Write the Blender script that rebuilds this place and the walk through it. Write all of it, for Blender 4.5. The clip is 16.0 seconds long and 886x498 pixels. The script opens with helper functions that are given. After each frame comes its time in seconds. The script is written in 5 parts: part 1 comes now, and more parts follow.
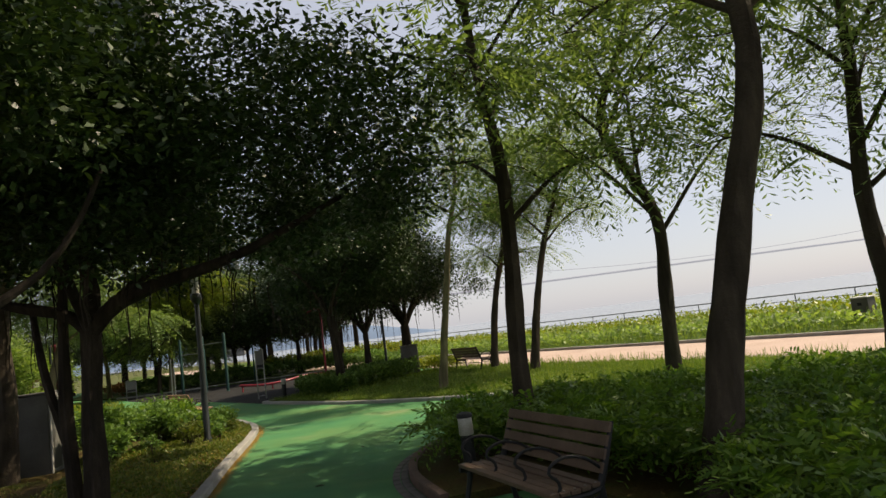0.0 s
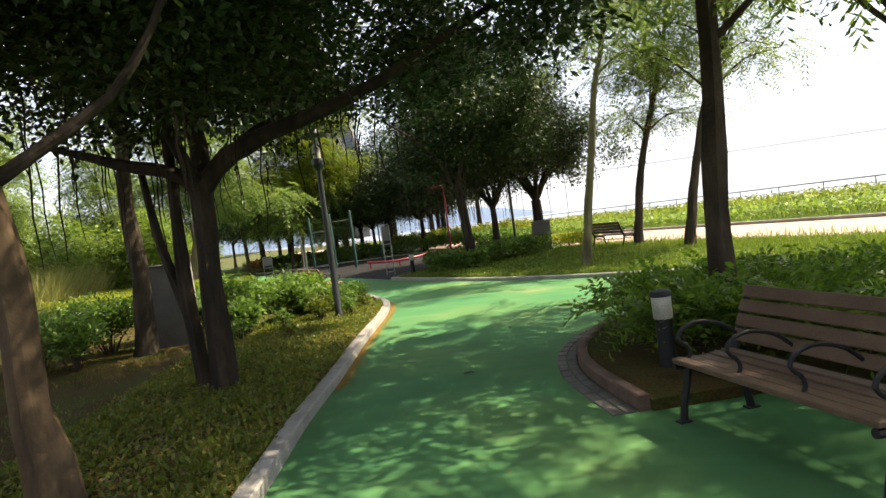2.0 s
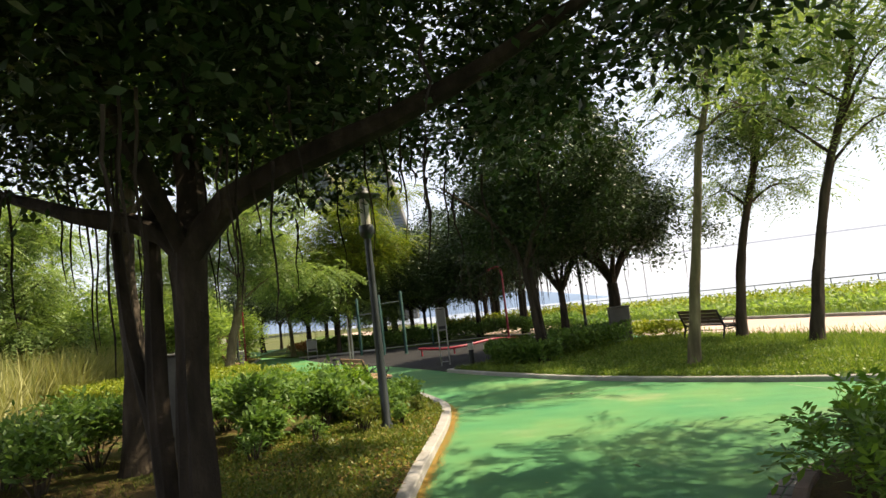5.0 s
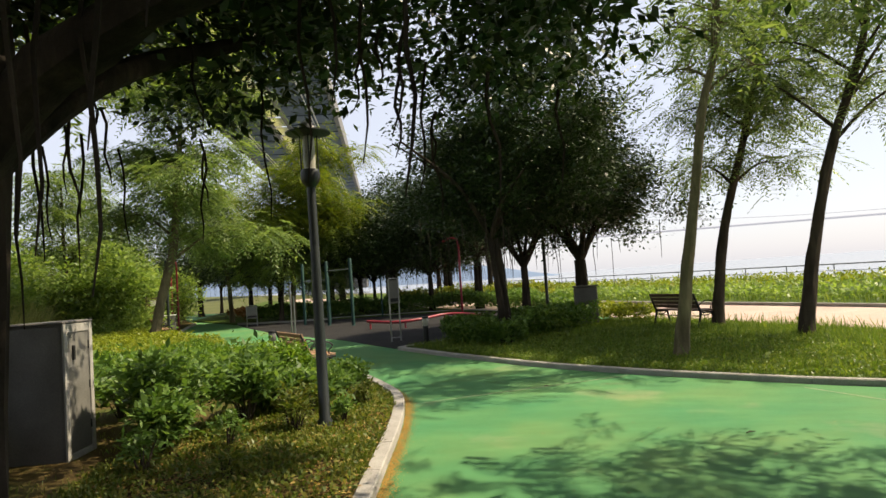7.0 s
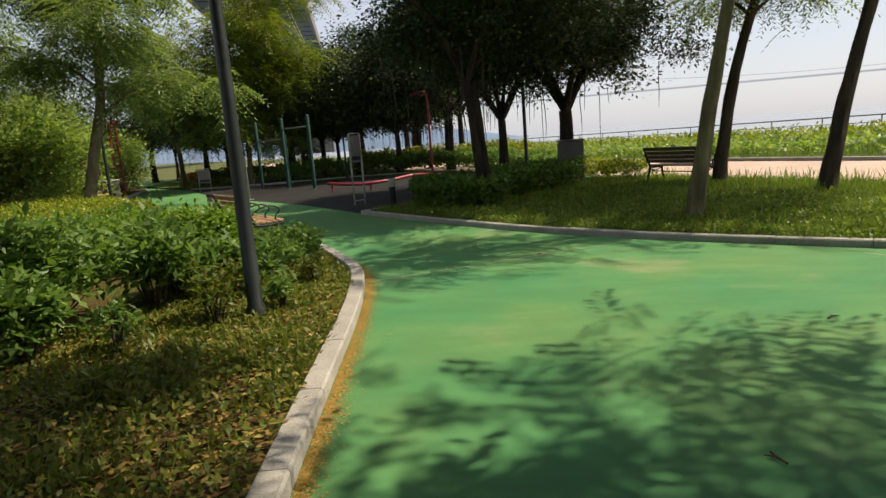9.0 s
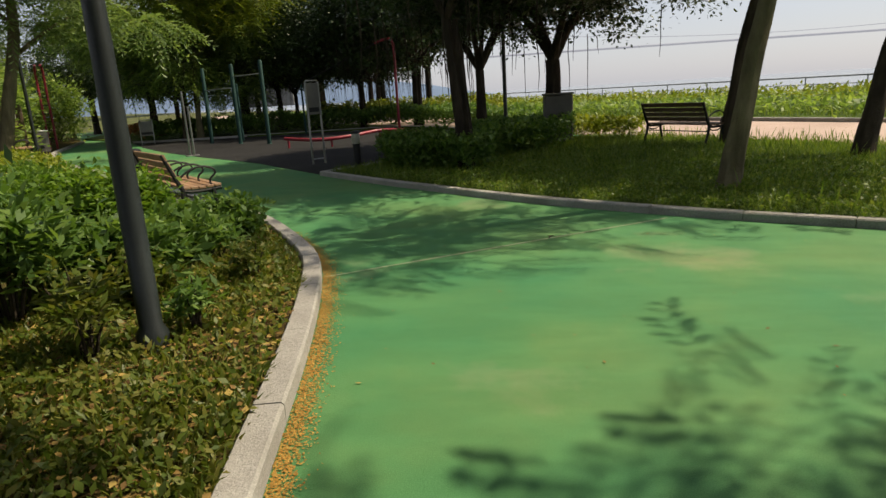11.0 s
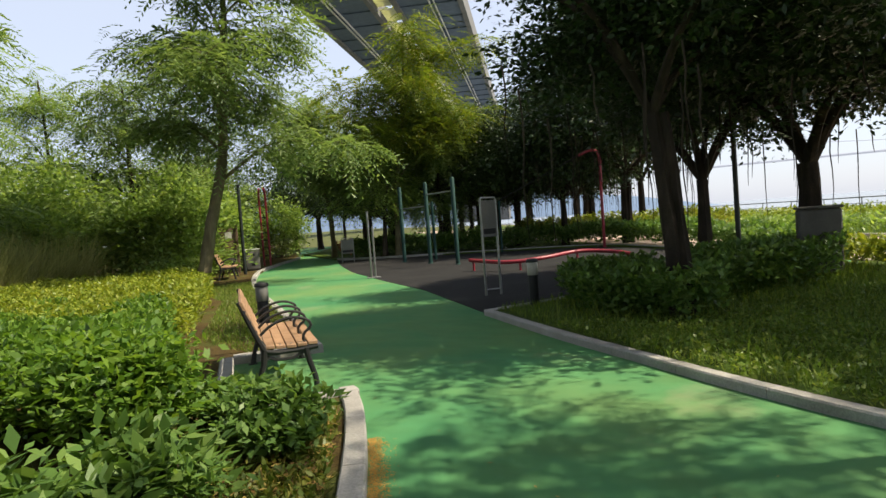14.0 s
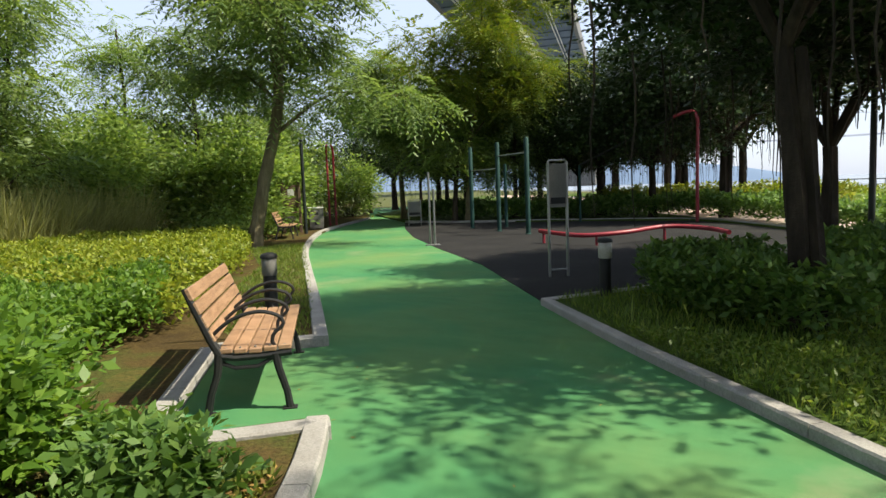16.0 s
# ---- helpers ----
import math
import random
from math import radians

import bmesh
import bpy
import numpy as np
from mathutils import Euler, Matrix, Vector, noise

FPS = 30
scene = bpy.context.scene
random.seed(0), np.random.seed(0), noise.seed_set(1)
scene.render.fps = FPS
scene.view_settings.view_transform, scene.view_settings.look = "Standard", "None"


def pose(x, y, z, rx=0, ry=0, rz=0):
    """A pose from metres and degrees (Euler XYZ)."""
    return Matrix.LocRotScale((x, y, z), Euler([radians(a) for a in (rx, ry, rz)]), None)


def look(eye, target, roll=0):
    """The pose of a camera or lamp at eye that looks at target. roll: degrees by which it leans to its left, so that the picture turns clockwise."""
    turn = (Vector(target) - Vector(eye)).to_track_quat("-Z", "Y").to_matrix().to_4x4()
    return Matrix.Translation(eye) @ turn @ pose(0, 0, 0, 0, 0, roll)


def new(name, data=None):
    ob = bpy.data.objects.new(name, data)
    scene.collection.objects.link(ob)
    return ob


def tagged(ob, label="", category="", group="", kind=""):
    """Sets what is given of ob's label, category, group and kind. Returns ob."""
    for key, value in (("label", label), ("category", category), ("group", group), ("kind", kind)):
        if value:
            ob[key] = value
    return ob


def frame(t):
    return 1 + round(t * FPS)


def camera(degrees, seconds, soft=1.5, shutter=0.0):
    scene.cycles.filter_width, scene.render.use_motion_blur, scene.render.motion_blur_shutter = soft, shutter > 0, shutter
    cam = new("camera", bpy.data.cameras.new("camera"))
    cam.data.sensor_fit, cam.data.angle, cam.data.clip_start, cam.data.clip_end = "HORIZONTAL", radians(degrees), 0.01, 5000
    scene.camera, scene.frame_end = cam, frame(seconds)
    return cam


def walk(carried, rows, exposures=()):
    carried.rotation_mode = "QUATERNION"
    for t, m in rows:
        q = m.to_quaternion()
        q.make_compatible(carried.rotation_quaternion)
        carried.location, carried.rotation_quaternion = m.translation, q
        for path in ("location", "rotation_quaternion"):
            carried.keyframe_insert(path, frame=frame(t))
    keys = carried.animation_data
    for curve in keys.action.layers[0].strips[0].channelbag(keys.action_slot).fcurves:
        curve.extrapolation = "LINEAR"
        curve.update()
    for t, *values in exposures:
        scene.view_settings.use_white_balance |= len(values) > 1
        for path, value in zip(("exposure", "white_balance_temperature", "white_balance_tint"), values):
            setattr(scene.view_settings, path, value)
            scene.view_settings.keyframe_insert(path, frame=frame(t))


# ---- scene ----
cam = camera(69.8, 16.0, soft=1.5)
PATH = [
    (0, (1.262, -1.494, 1.8), (1.186, 0.49, 2.041), -7.5),
    (0.5, (1.112, -1.039, 1.766), (0.88, 0.941, 1.926), -9.8),
    (1, (0.962, -0.576, 1.703), (0.493, 1.364, 1.828), -7.6),
    (1.5, (0.75, -0.14, 1.614), (0.278, 1.803, 1.666), -7.2),
    (2, (0.52, 0.281, 1.604), (0.035, 2.22, 1.527), -7.7),
    (2.5, (0.326, 0.7, 1.601), (-0.305, 2.597, 1.539), -7.0),
    (3, (0.113, 1.085, 1.573), (-0.411, 3.014, 1.518), -5.3),
    (3.5, (-0.051, 1.52, 1.571), (-0.459, 3.478, 1.575), -5.2),
    (4, (-0.204, 1.915, 1.597), (-0.816, 3.815, 1.727), -6.9),
    (6.3, (-1.015, 3.869, 1.768), (-1.569, 5.78, 1.977), -5.8),
    (6.5, (-1.083, 4.054, 1.767), (-1.618, 5.974, 1.929), -4.4),
    (7, (-1.266, 4.517, 1.723), (-1.727, 6.461, 1.82), -4.0),
    (7.5, (-1.391, 5.007, 1.634), (-1.843, 6.955, 1.597), -4.2),
    (8, (-1.504, 5.503, 1.572), (-1.953, 7.439, 1.35), -3.4),
    (8.5, (-1.647, 5.979, 1.538), (-2.065, 7.915, 1.266), -4.9),
    (9, (-1.75, 6.499, 1.49), (-2.143, 8.431, 1.156), -4.6),
    (9.2, (-1.808, 6.721, 1.477), (-2.204, 8.635, 1.056), -4.0),
    (11.3, (-2.372, 8.627, 1.4), (-2.65, 10.55, 0.926), -3.6),
    (11.5, (-2.417, 8.849, 1.411), (-2.723, 10.771, 0.952), -3.4),
    (12, (-2.519, 9.392, 1.418), (-2.839, 11.32, 0.99), -5.8),
    (12.5, (-2.603, 9.874, 1.429), (-3.153, 11.783, 1.203), -8.3),
    (13, (-2.614, 10.395, 1.472), (-3.42, 12.223, 1.368), -9.2),
    (13.5, (-2.587, 10.847, 1.466), (-3.406, 12.669, 1.36), -10.0),
    (14, (-2.532, 11.358, 1.467), (-3.429, 13.144, 1.383), -4.3),
    (14.5, (-2.532, 11.794, 1.461), (-3.385, 13.601, 1.398), -6.2),
    (15, (-2.575, 12.228, 1.467), (-3.442, 14.03, 1.43), -3.6),
    (15.5, (-2.721, 12.734, 1.485), (-3.709, 14.47, 1.387), -2.0),
    (16, (-2.98, 13.125, 1.479), (-4.098, 14.772, 1.292), -2.2),
]
walk(cam, [(t, look(eye, target, roll)) for t, eye, target, roll in PATH],
     exposures=[(0.0, 0.9, 7100, 13), (0.6, 1.38, 7100, 13), (1.5, 1.84, 7100, 13), (3.0, 2.0, 7100, 13), (4.2, 1.9, 7100, 13), (6.5, 1.45, 7100, 13), (9.0, 1.05, 7000, 12), (12.0, 0.78, 6900, 12), (13.5, 1.25, 6700, 11), (16.0, 1.45, 6350, 9)])

# ---- light ----
SUN_AZ = (0.93, 0.37)          # where the sun stands, seen from above
SUN_EL = radians(52)
world = bpy.data.worlds.new("sky")
scene.world = world
world.use_nodes = True
wn = world.node_tree
sky = wn.nodes.new("ShaderNodeTexSky")
sky.sky_type = 'NISHITA'
sky.sun_disc = False
sky.sun_elevation = SUN_EL
sky.sun_rotation = math.atan2(SUN_AZ[0], SUN_AZ[1])
sky.air_density, sky.dust_density, sky.ozone_density = 1.0, 1.2, 0.8
# sea haze evens the sky out to a pale grey
haze = wn.nodes.new("ShaderNodeMix")
haze.data_type = 'RGBA'
haze.inputs[0].default_value = 0.84
haze.inputs[7].default_value = (1.85, 2.0, 2.36, 1)
wn.links.new(sky.outputs[0], haze.inputs[6])
wn.nodes["Background"].inputs[1].default_value = 0.15
wn.links.new(haze.outputs[2], wn.nodes["Background"].inputs[0])
sun = new("sun", bpy.data.lights.new("sun", 'SUN'))
sun.data.energy, sun.data.angle, sun.data.color = 3.7, radians(0.65), (1.0, 0.90, 0.70)
sun.matrix_world = look((SUN_AZ[0] * 50 * math.cos(SUN_EL), SUN_AZ[1] * 50 * math.cos(SUN_EL), 50 * math.sin(SUN_EL)), (0, 0, 0))


# ---- materials ----
def material(name, build, rough=0.8, metal=0.0, bump=0.0, bump_scale=40.0, spec=0.5):
    """build(tree) returns the socket of the base colour."""
    m = bpy.data.materials.new(name)
    m.use_nodes = True
    t = m.node_tree
    b = t.nodes["Principled BSDF"]
    b.inputs["Roughness"].default_value = rough
    b.inputs["Metallic"].default_value = metal
    b.inputs["Specular IOR Level"].default_value = spec
    t.links.new(build(t), b.inputs["Base Color"])
    if bump:
        n = noise_node(t, bump_scale, 6)
        bn = t.nodes.new("ShaderNodeBump")
        bn.inputs["Strength"].default_value = bump
        bn.inputs["Distance"].default_value = 0.02
        t.links.new(n, bn.inputs["Height"])
        t.links.new(bn.outputs[0], b.inputs["Normal"])
    return m


def noise_node(t, scale, detail=4, stretch=(1, 1, 1), output=0):
    co = t.nodes.new("ShaderNodeNewGeometry")
    mp = t.nodes.new("ShaderNodeMapping")
    mp.inputs["Scale"].default_value = stretch
    n = t.nodes.new("ShaderNodeTexNoise")
    n.inputs["Scale"].default_value, n.inputs["Detail"].default_value = scale, detail
    n.inputs["Roughness"].default_value = 0.62
    t.links.new(co.outputs["Position"], mp.inputs[0])
    t.links.new(mp.outputs[0], n.inputs["Vector"])
    return n.outputs[output]


def ramp(t, fac, stops):
    r = t.nodes.new("ShaderNodeValToRGB")
    e = r.color_ramp.elements
    while len(e) < len(stops):
        e.new(0.5)
    for el, (p, c) in zip(e, stops):
        el.position, el.color = p, (*c, 1)
    t.links.new(fac, r.inputs[0])
    return r.outputs[0]


def mix(t, fac, a, b, mode='MIX'):
    n = t.nodes.new("ShaderNodeMix")
    n.data_type, n.blend_type = 'RGBA', mode
    for s, v in ((n.inputs[0], fac), (n.inputs[6], a), (n.inputs[7], b)):
        if isinstance(v, (int, float)):
            s.default_value = v
        elif isinstance(v, tuple):
            s.default_value = (*v, 1)
        else:
            t.links.new(v, s)
    return n.outputs[2]


def two_scale(c0, c1, c2, big=0.6, small=30.0, stretch=(1, 1, 1)):
    def build(t):
        base = ramp(t, noise_node(t, big, 5), [(0.3, c0), (0.55, c1), (0.75, c2)])
        grain = ramp(t, noise_node(t, small, 4, stretch), [(0.3, (0.6, 0.6, 0.6)), (0.7, (1.0, 1.0, 1.0))])
        return mix(t, 0.8, base, grain, 'MULTIPLY')
    return build


def leaf_material(name, dark, mid, light, glow=0.35, rough=0.45):
    """Leaves that let some light through; every leaf has a tone of its own."""
    m = bpy.data.materials.new(name)
    m.use_nodes = True
    t = m.node_tree
    b = t.nodes["Principled BSDF"]
    g = t.nodes.new("ShaderNodeNewGeometry")
    c = ramp(t, g.outputs["Random Per Island"], [(0.0, dark), (0.5, mid), (1.0, light)])
    c = mix(t, 0.5, c, ramp(t, noise_node(t, 0.9, 3), [(0.35, (0.55, 0.6, 0.5)), (0.65, (1, 1, 1))]), 'MULTIPLY')
    t.links.new(c, b.inputs["Base Color"])
    b.inputs["Roughness"].default_value = rough
    b.inputs["Specular IOR Level"].default_value = 0.3
    tr = t.nodes.new("ShaderNodeBsdfTranslucent")
    t.links.new(mix(t, 1.0, c, (1.15, 1.15, 0.6), 'MULTIPLY'), tr.inputs[0])
    ms = t.nodes.new("ShaderNodeMixShader")
    ms.inputs[0].default_value = glow
    t.links.new(b.outputs[0], ms.inputs[1])
    t.links.new(tr.outputs[0], ms.inputs[2])
    t.links.new(ms.outputs[0], t.nodes["Material Output"].inputs[0])
    return m


def green_path(t):
    base = ramp(t, noise_node(t, 0.35, 5), [(0.3, (0.038, 0.182, 0.076)), (0.5, (0.072, 0.205, 0.074)), (0.74, (0.138, 0.225, 0.074))])
    worn = ramp(t, noise_node(t, 0.5, 8), [(0.58, (0, 0, 0)), (0.74, (0.6, 0.6, 0.6))])
    base = mix(t, worn, base, (0.30, 0.27, 0.16))
    streak = ramp(t, noise_node(t, 2.2, 6, (0.6, 1.7, 1)), [(0.4, (0.84, 0.86, 0.84)), (0.6, (1, 1, 1))])
    base = mix(t, 0.8, base, streak, 'MULTIPLY')
    grain = ramp(t, noise_node(t, 160, 2), [(0.35, (0.78, 0.78, 0.78)), (0.65, (1.1, 1.1, 1.1))])
    return mix(t, 0.7, base, grain, 'MULTIPLY')


def soil(t):
    base = ramp(t, noise_node(t, 1.1, 6), [(0.32, (0.055, 0.038, 0.018)), (0.5, (0.085, 0.062, 0.024)), (0.62, (0.062, 0.080, 0.020)), (0.8, (0.14, 0.095, 0.034))])
    return mix(t, 0.9, base, ramp(t, noise_node(t, 35, 6), [(0.3, (0.4, 0.4, 0.4)), (0.7, (1.2, 1.15, 1.0))]), 'MULTIPLY')


def grass_ground(t):
    base = ramp(t, noise_node(t, 0.6, 6), [(0.3, (0.04, 0.065, 0.014)), (0.55, (0.065, 0.105, 0.02)), (0.75, (0.10, 0.125, 0.03))])
    return mix(t, 0.9, base, ramp(t, noise_node(t, 45, 6), [(0.3, (0.45, 0.5, 0.4)), (0.7, (1.2, 1.2, 1.1))]), 'MULTIPLY')


def bark_build(c0, c1, c2):
    def build(t):
        base = ramp(t, noise_node(t, 6, 8, (1, 1, 0.2)), [(0.3, c0), (0.55, c1), (0.78, c2)])
        return mix(t, 0.8, base, ramp(t, noise_node(t, 1.6, 5), [(0.35, (0.6, 0.62, 0.6)), (0.65, (1.05, 1.05, 1.0))]), 'MULTIPLY')
    return build


def wood_build(t):
    base = ramp(t, noise_node(t, 5, 7, (1, 1, 7)), [(0.3, (0.20, 0.115, 0.06)), (0.6, (0.33, 0.20, 0.115)), (0.8, (0.42, 0.28, 0.17))])
    ob = t.nodes.new("ShaderNodeObjectInfo")
    return mix(t, 0.5, base, ramp(t, ob.outputs["Random"], [(0, (0.75, 0.73, 0.7)), (1, (1.1, 1.08, 1.05))]), 'MULTIPLY')


M_PATH = material("green_rubber_paving", green_path, 0.82, bump=0.35, bump_scale=220, spec=0.25)
M_ASPHALT = material("dark_rubber_paving", two_scale((0.013, 0.013, 0.014), (0.020, 0.0195, 0.020), (0.034, 0.032, 0.031), 0.7, 90), 0.9, bump=0.4, bump_scale=200, spec=0.2)
M_PROM = material("pinkish_paving", two_scale((0.40, 0.29, 0.24), (0.47, 0.35, 0.29), (0.52, 0.41, 0.35), 0.5, 25), 0.85, bump=0.3, bump_scale=60)
M_KERB = material("pale_concrete", two_scale((0.26, 0.245, 0.225), (0.36, 0.345, 0.32), (0.44, 0.425, 0.40), 1.7, 60), 0.9, bump=0.5, bump_scale=90)
M_EDGE = material("dark_brick", two_scale((0.10, 0.065, 0.05), (0.16, 0.10, 0.075), (0.20, 0.14, 0.10), 3, 60), 0.9, bump=0.5, bump_scale=90)
M_SOIL = material("soil_with_litter", soil, 0.95, bump=1.0, bump_scale=30, spec=0.1)
M_LAWN = material("lawn_ground", grass_ground, 0.95, bump=1.0, bump_scale=30, spec=0.1)
M_GROUND = material("earth", two_scale((0.07, 0.085, 0.03), (0.10, 0.11, 0.04), (0.14, 0.13, 0.06), 0.05, 4), 0.95, spec=0.1)
M_FIGBARK = material("dark_fig_bark", bark_build((0.017, 0.013, 0.010), (0.042, 0.032, 0.024), (0.095, 0.07, 0.05)), 0.9, bump=0.9, bump_scale=18, spec=0.15)
M_TANBARK = material("tan_fig_bark", bark_build((0.045, 0.030, 0.020), (0.10, 0.068, 0.042), (0.17, 0.118, 0.075)), 0.85, bump=0.6, bump_scale=14, spec=0.15)
M_BARK = material("grey_brown_bark", bark_build((0.035, 0.027, 0.02), (0.07, 0.054, 0.04), (0.12, 0.095, 0.07)), 0.9, bump=0.8, bump_scale=25, spec=0.15)
M_PALEBARK = material("mossy_bark", bark_build((0.085, 0.072, 0.042), (0.16, 0.135, 0.08), (0.26, 0.225, 0.14)), 0.9, bump=0.8, bump_scale=25, spec=0.15)
M_WOOD = material("slat_wood", wood_build, 0.6, bump=0.25, bump_scale=60)
M_OLDWOOD = material("weathered_dark_wood", two_scale((0.085, 0.05, 0.03), (0.13, 0.08, 0.05), (0.17, 0.11, 0.07), 3, 50, (1, 1, 5)), 0.65, bump=0.3, bump_scale=60)
M_IRON = material("black_iron", two_scale((0.012, 0.012, 0.013), (0.018, 0.018, 0.019), (0.03, 0.028, 0.026), 4, 80), 0.55, spec=0.3, bump=0.15, bump_scale=120)
M_POLE = material("dark_green_paint", two_scale((0.008, 0.012, 0.012), (0.013, 0.018, 0.018), (0.026, 0.032, 0.030), 3, 60), 0.45, bump=0.15, bump_scale=120)
M_TEAL = material("teal_painted_steel", two_scale((0.010, 0.035, 0.032), (0.016, 0.052, 0.046), (0.03, 0.07, 0.058), 3, 60), 0.65, spec=0.2, bump=0.1)
M_RED = material("red_painted_steel", two_scale((0.20, 0.014, 0.026), (0.28, 0.022, 0.038), (0.34, 0.045, 0.06), 2, 60), 0.4, bump=0.1)
M_STEEL = material("brushed_steel", two_scale((0.26, 0.26, 0.25), (0.34, 0.34, 0.33), (0.42, 0.42, 0.40), 2, 90), 0.42, metal=0.85)
M_BOARD = material("grey_sign_panel", two_scale((0.12, 0.118, 0.105), (0.16, 0.155, 0.14), (0.20, 0.195, 0.175), 2, 60), 0.6)
M_CAB = material("cabinet_painted_metal", two_scale((0.085, 0.078, 0.07), (0.125, 0.117, 0.105), (0.17, 0.16, 0.145), 1.3, 70), 0.7, bump=0.1)
M_TRIM = material("weathered_trim_paint", two_scale((0.26, 0.25, 0.23), (0.36, 0.35, 0.32), (0.44, 0.43, 0.40), 3, 60), 0.75, bump=0.2)
M_WHITE = material("pale_trim_paint", two_scale((0.55, 0.54, 0.52), (0.66, 0.65, 0.62), (0.72, 0.71, 0.68), 3, 80), 0.6)
M_FROST = material("frosted_lamp_glass", two_scale((0.34, 0.32, 0.26), (0.44, 0.42, 0.35), (0.52, 0.50, 0.42), 4, 60), 0.35)
M_LINE = material("worn_seam_line", two_scale((0.20, 0.28, 0.15), (0.32, 0.36, 0.22), (0.40, 0.42, 0.28), 5, 40), 0.9)
M_LEAF_FIG = leaf_material("fig_leaves", (0.019, 0.038, 0.012), (0.032, 0.060, 0.017), (0.052, 0.086, 0.024), 0.13, 0.45)
M_LEAF_FEATHER = leaf_material("feathery_leaves", (0.105, 0.17, 0.058), (0.17, 0.245, 0.084), (0.25, 0.325, 0.12), 0.46)
M_LEAF_LIME = leaf_material("lime_leaves", (0.108, 0.168, 0.020), (0.168, 0.228, 0.025), (0.252, 0.264, 0.031), 0.42)
M_LEAF_WILD = leaf_material("wild_leaves", (0.115, 0.19, 0.052), (0.205, 0.305, 0.076), (0.32, 0.41, 0.115), 0.5)
M_LEAF_HEDGE = leaf_material("hedge_leaves", (0.065, 0.14, 0.018), (0.115, 0.215, 0.028), (0.185, 0.29, 0.042), 0.48)
M_LEAF_YELLOW = leaf_material("yellow_hedge_leaves", (0.13, 0.185, 0.02), (0.215, 0.265, 0.027), (0.31, 0.325, 0.04), 0.42)
M_LEAF_SHRUB = leaf_material("shrub_leaves", (0.068, 0.135, 0.030), (0.115, 0.21, 0.048), (0.19, 0.285, 0.072), 0.45)
M_GRASS = leaf_material("grass_blades", (0.085, 0.145, 0.02), (0.145, 0.23, 0.034), (0.25, 0.295, 0.066), 0.45)
M_WEED = leaf_material("weeds", (0.075, 0.12, 0.018), (0.135, 0.175, 0.03), (0.24, 0.225, 0.055), 0.45)
M_REED = leaf_material("reeds", (0.22, 0.235, 0.085), (0.33, 0.335, 0.13), (0.46, 0.43, 0.20), 0.5)
M_LITTER = leaf_material("fallen_leaves", (0.130, 0.072, 0.026), (0.260, 0.156, 0.046), (0.442, 0.312, 0.091), 0.2, 0.7)
M_REDLEAF = leaf_material("red_leaves", (0.14, 0.05, 0.02), (0.22, 0.08, 0.03), (0.12, 0.12, 0.03), 0.35)


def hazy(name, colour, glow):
    """Far things; the sea haze is put into their pale colour and a faint glow."""
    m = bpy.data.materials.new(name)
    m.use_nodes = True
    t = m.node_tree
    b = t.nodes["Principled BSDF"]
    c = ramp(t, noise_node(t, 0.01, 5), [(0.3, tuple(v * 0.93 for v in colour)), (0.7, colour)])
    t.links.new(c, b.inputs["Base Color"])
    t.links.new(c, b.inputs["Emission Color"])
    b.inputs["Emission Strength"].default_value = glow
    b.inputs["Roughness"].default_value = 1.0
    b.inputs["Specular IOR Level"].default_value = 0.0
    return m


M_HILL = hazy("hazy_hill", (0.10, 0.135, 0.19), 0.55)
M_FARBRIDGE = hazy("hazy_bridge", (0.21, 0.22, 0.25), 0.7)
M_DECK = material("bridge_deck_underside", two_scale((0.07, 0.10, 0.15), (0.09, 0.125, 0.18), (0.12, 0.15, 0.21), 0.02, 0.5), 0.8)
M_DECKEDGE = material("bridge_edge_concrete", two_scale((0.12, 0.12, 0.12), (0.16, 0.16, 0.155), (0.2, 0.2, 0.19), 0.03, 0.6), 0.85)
M_SLOT = leaf_material("bridge_slot_grating", (0.58, 0.57, 0.62), (0.64, 0.63, 0.68), (0.70, 0.69, 0.74), 0.55, 0.8)
M_WATER = material("sea_water", two_scale((0.24, 0.27, 0.31), (0.27, 0.30, 0.34), (0.30, 0.33, 0.37), 0.01, 0.3), 0.25, bump=0.2, bump_scale=0.6)


# ---- mesh helpers ----
from mathutils.geometry import tessellate_polygon


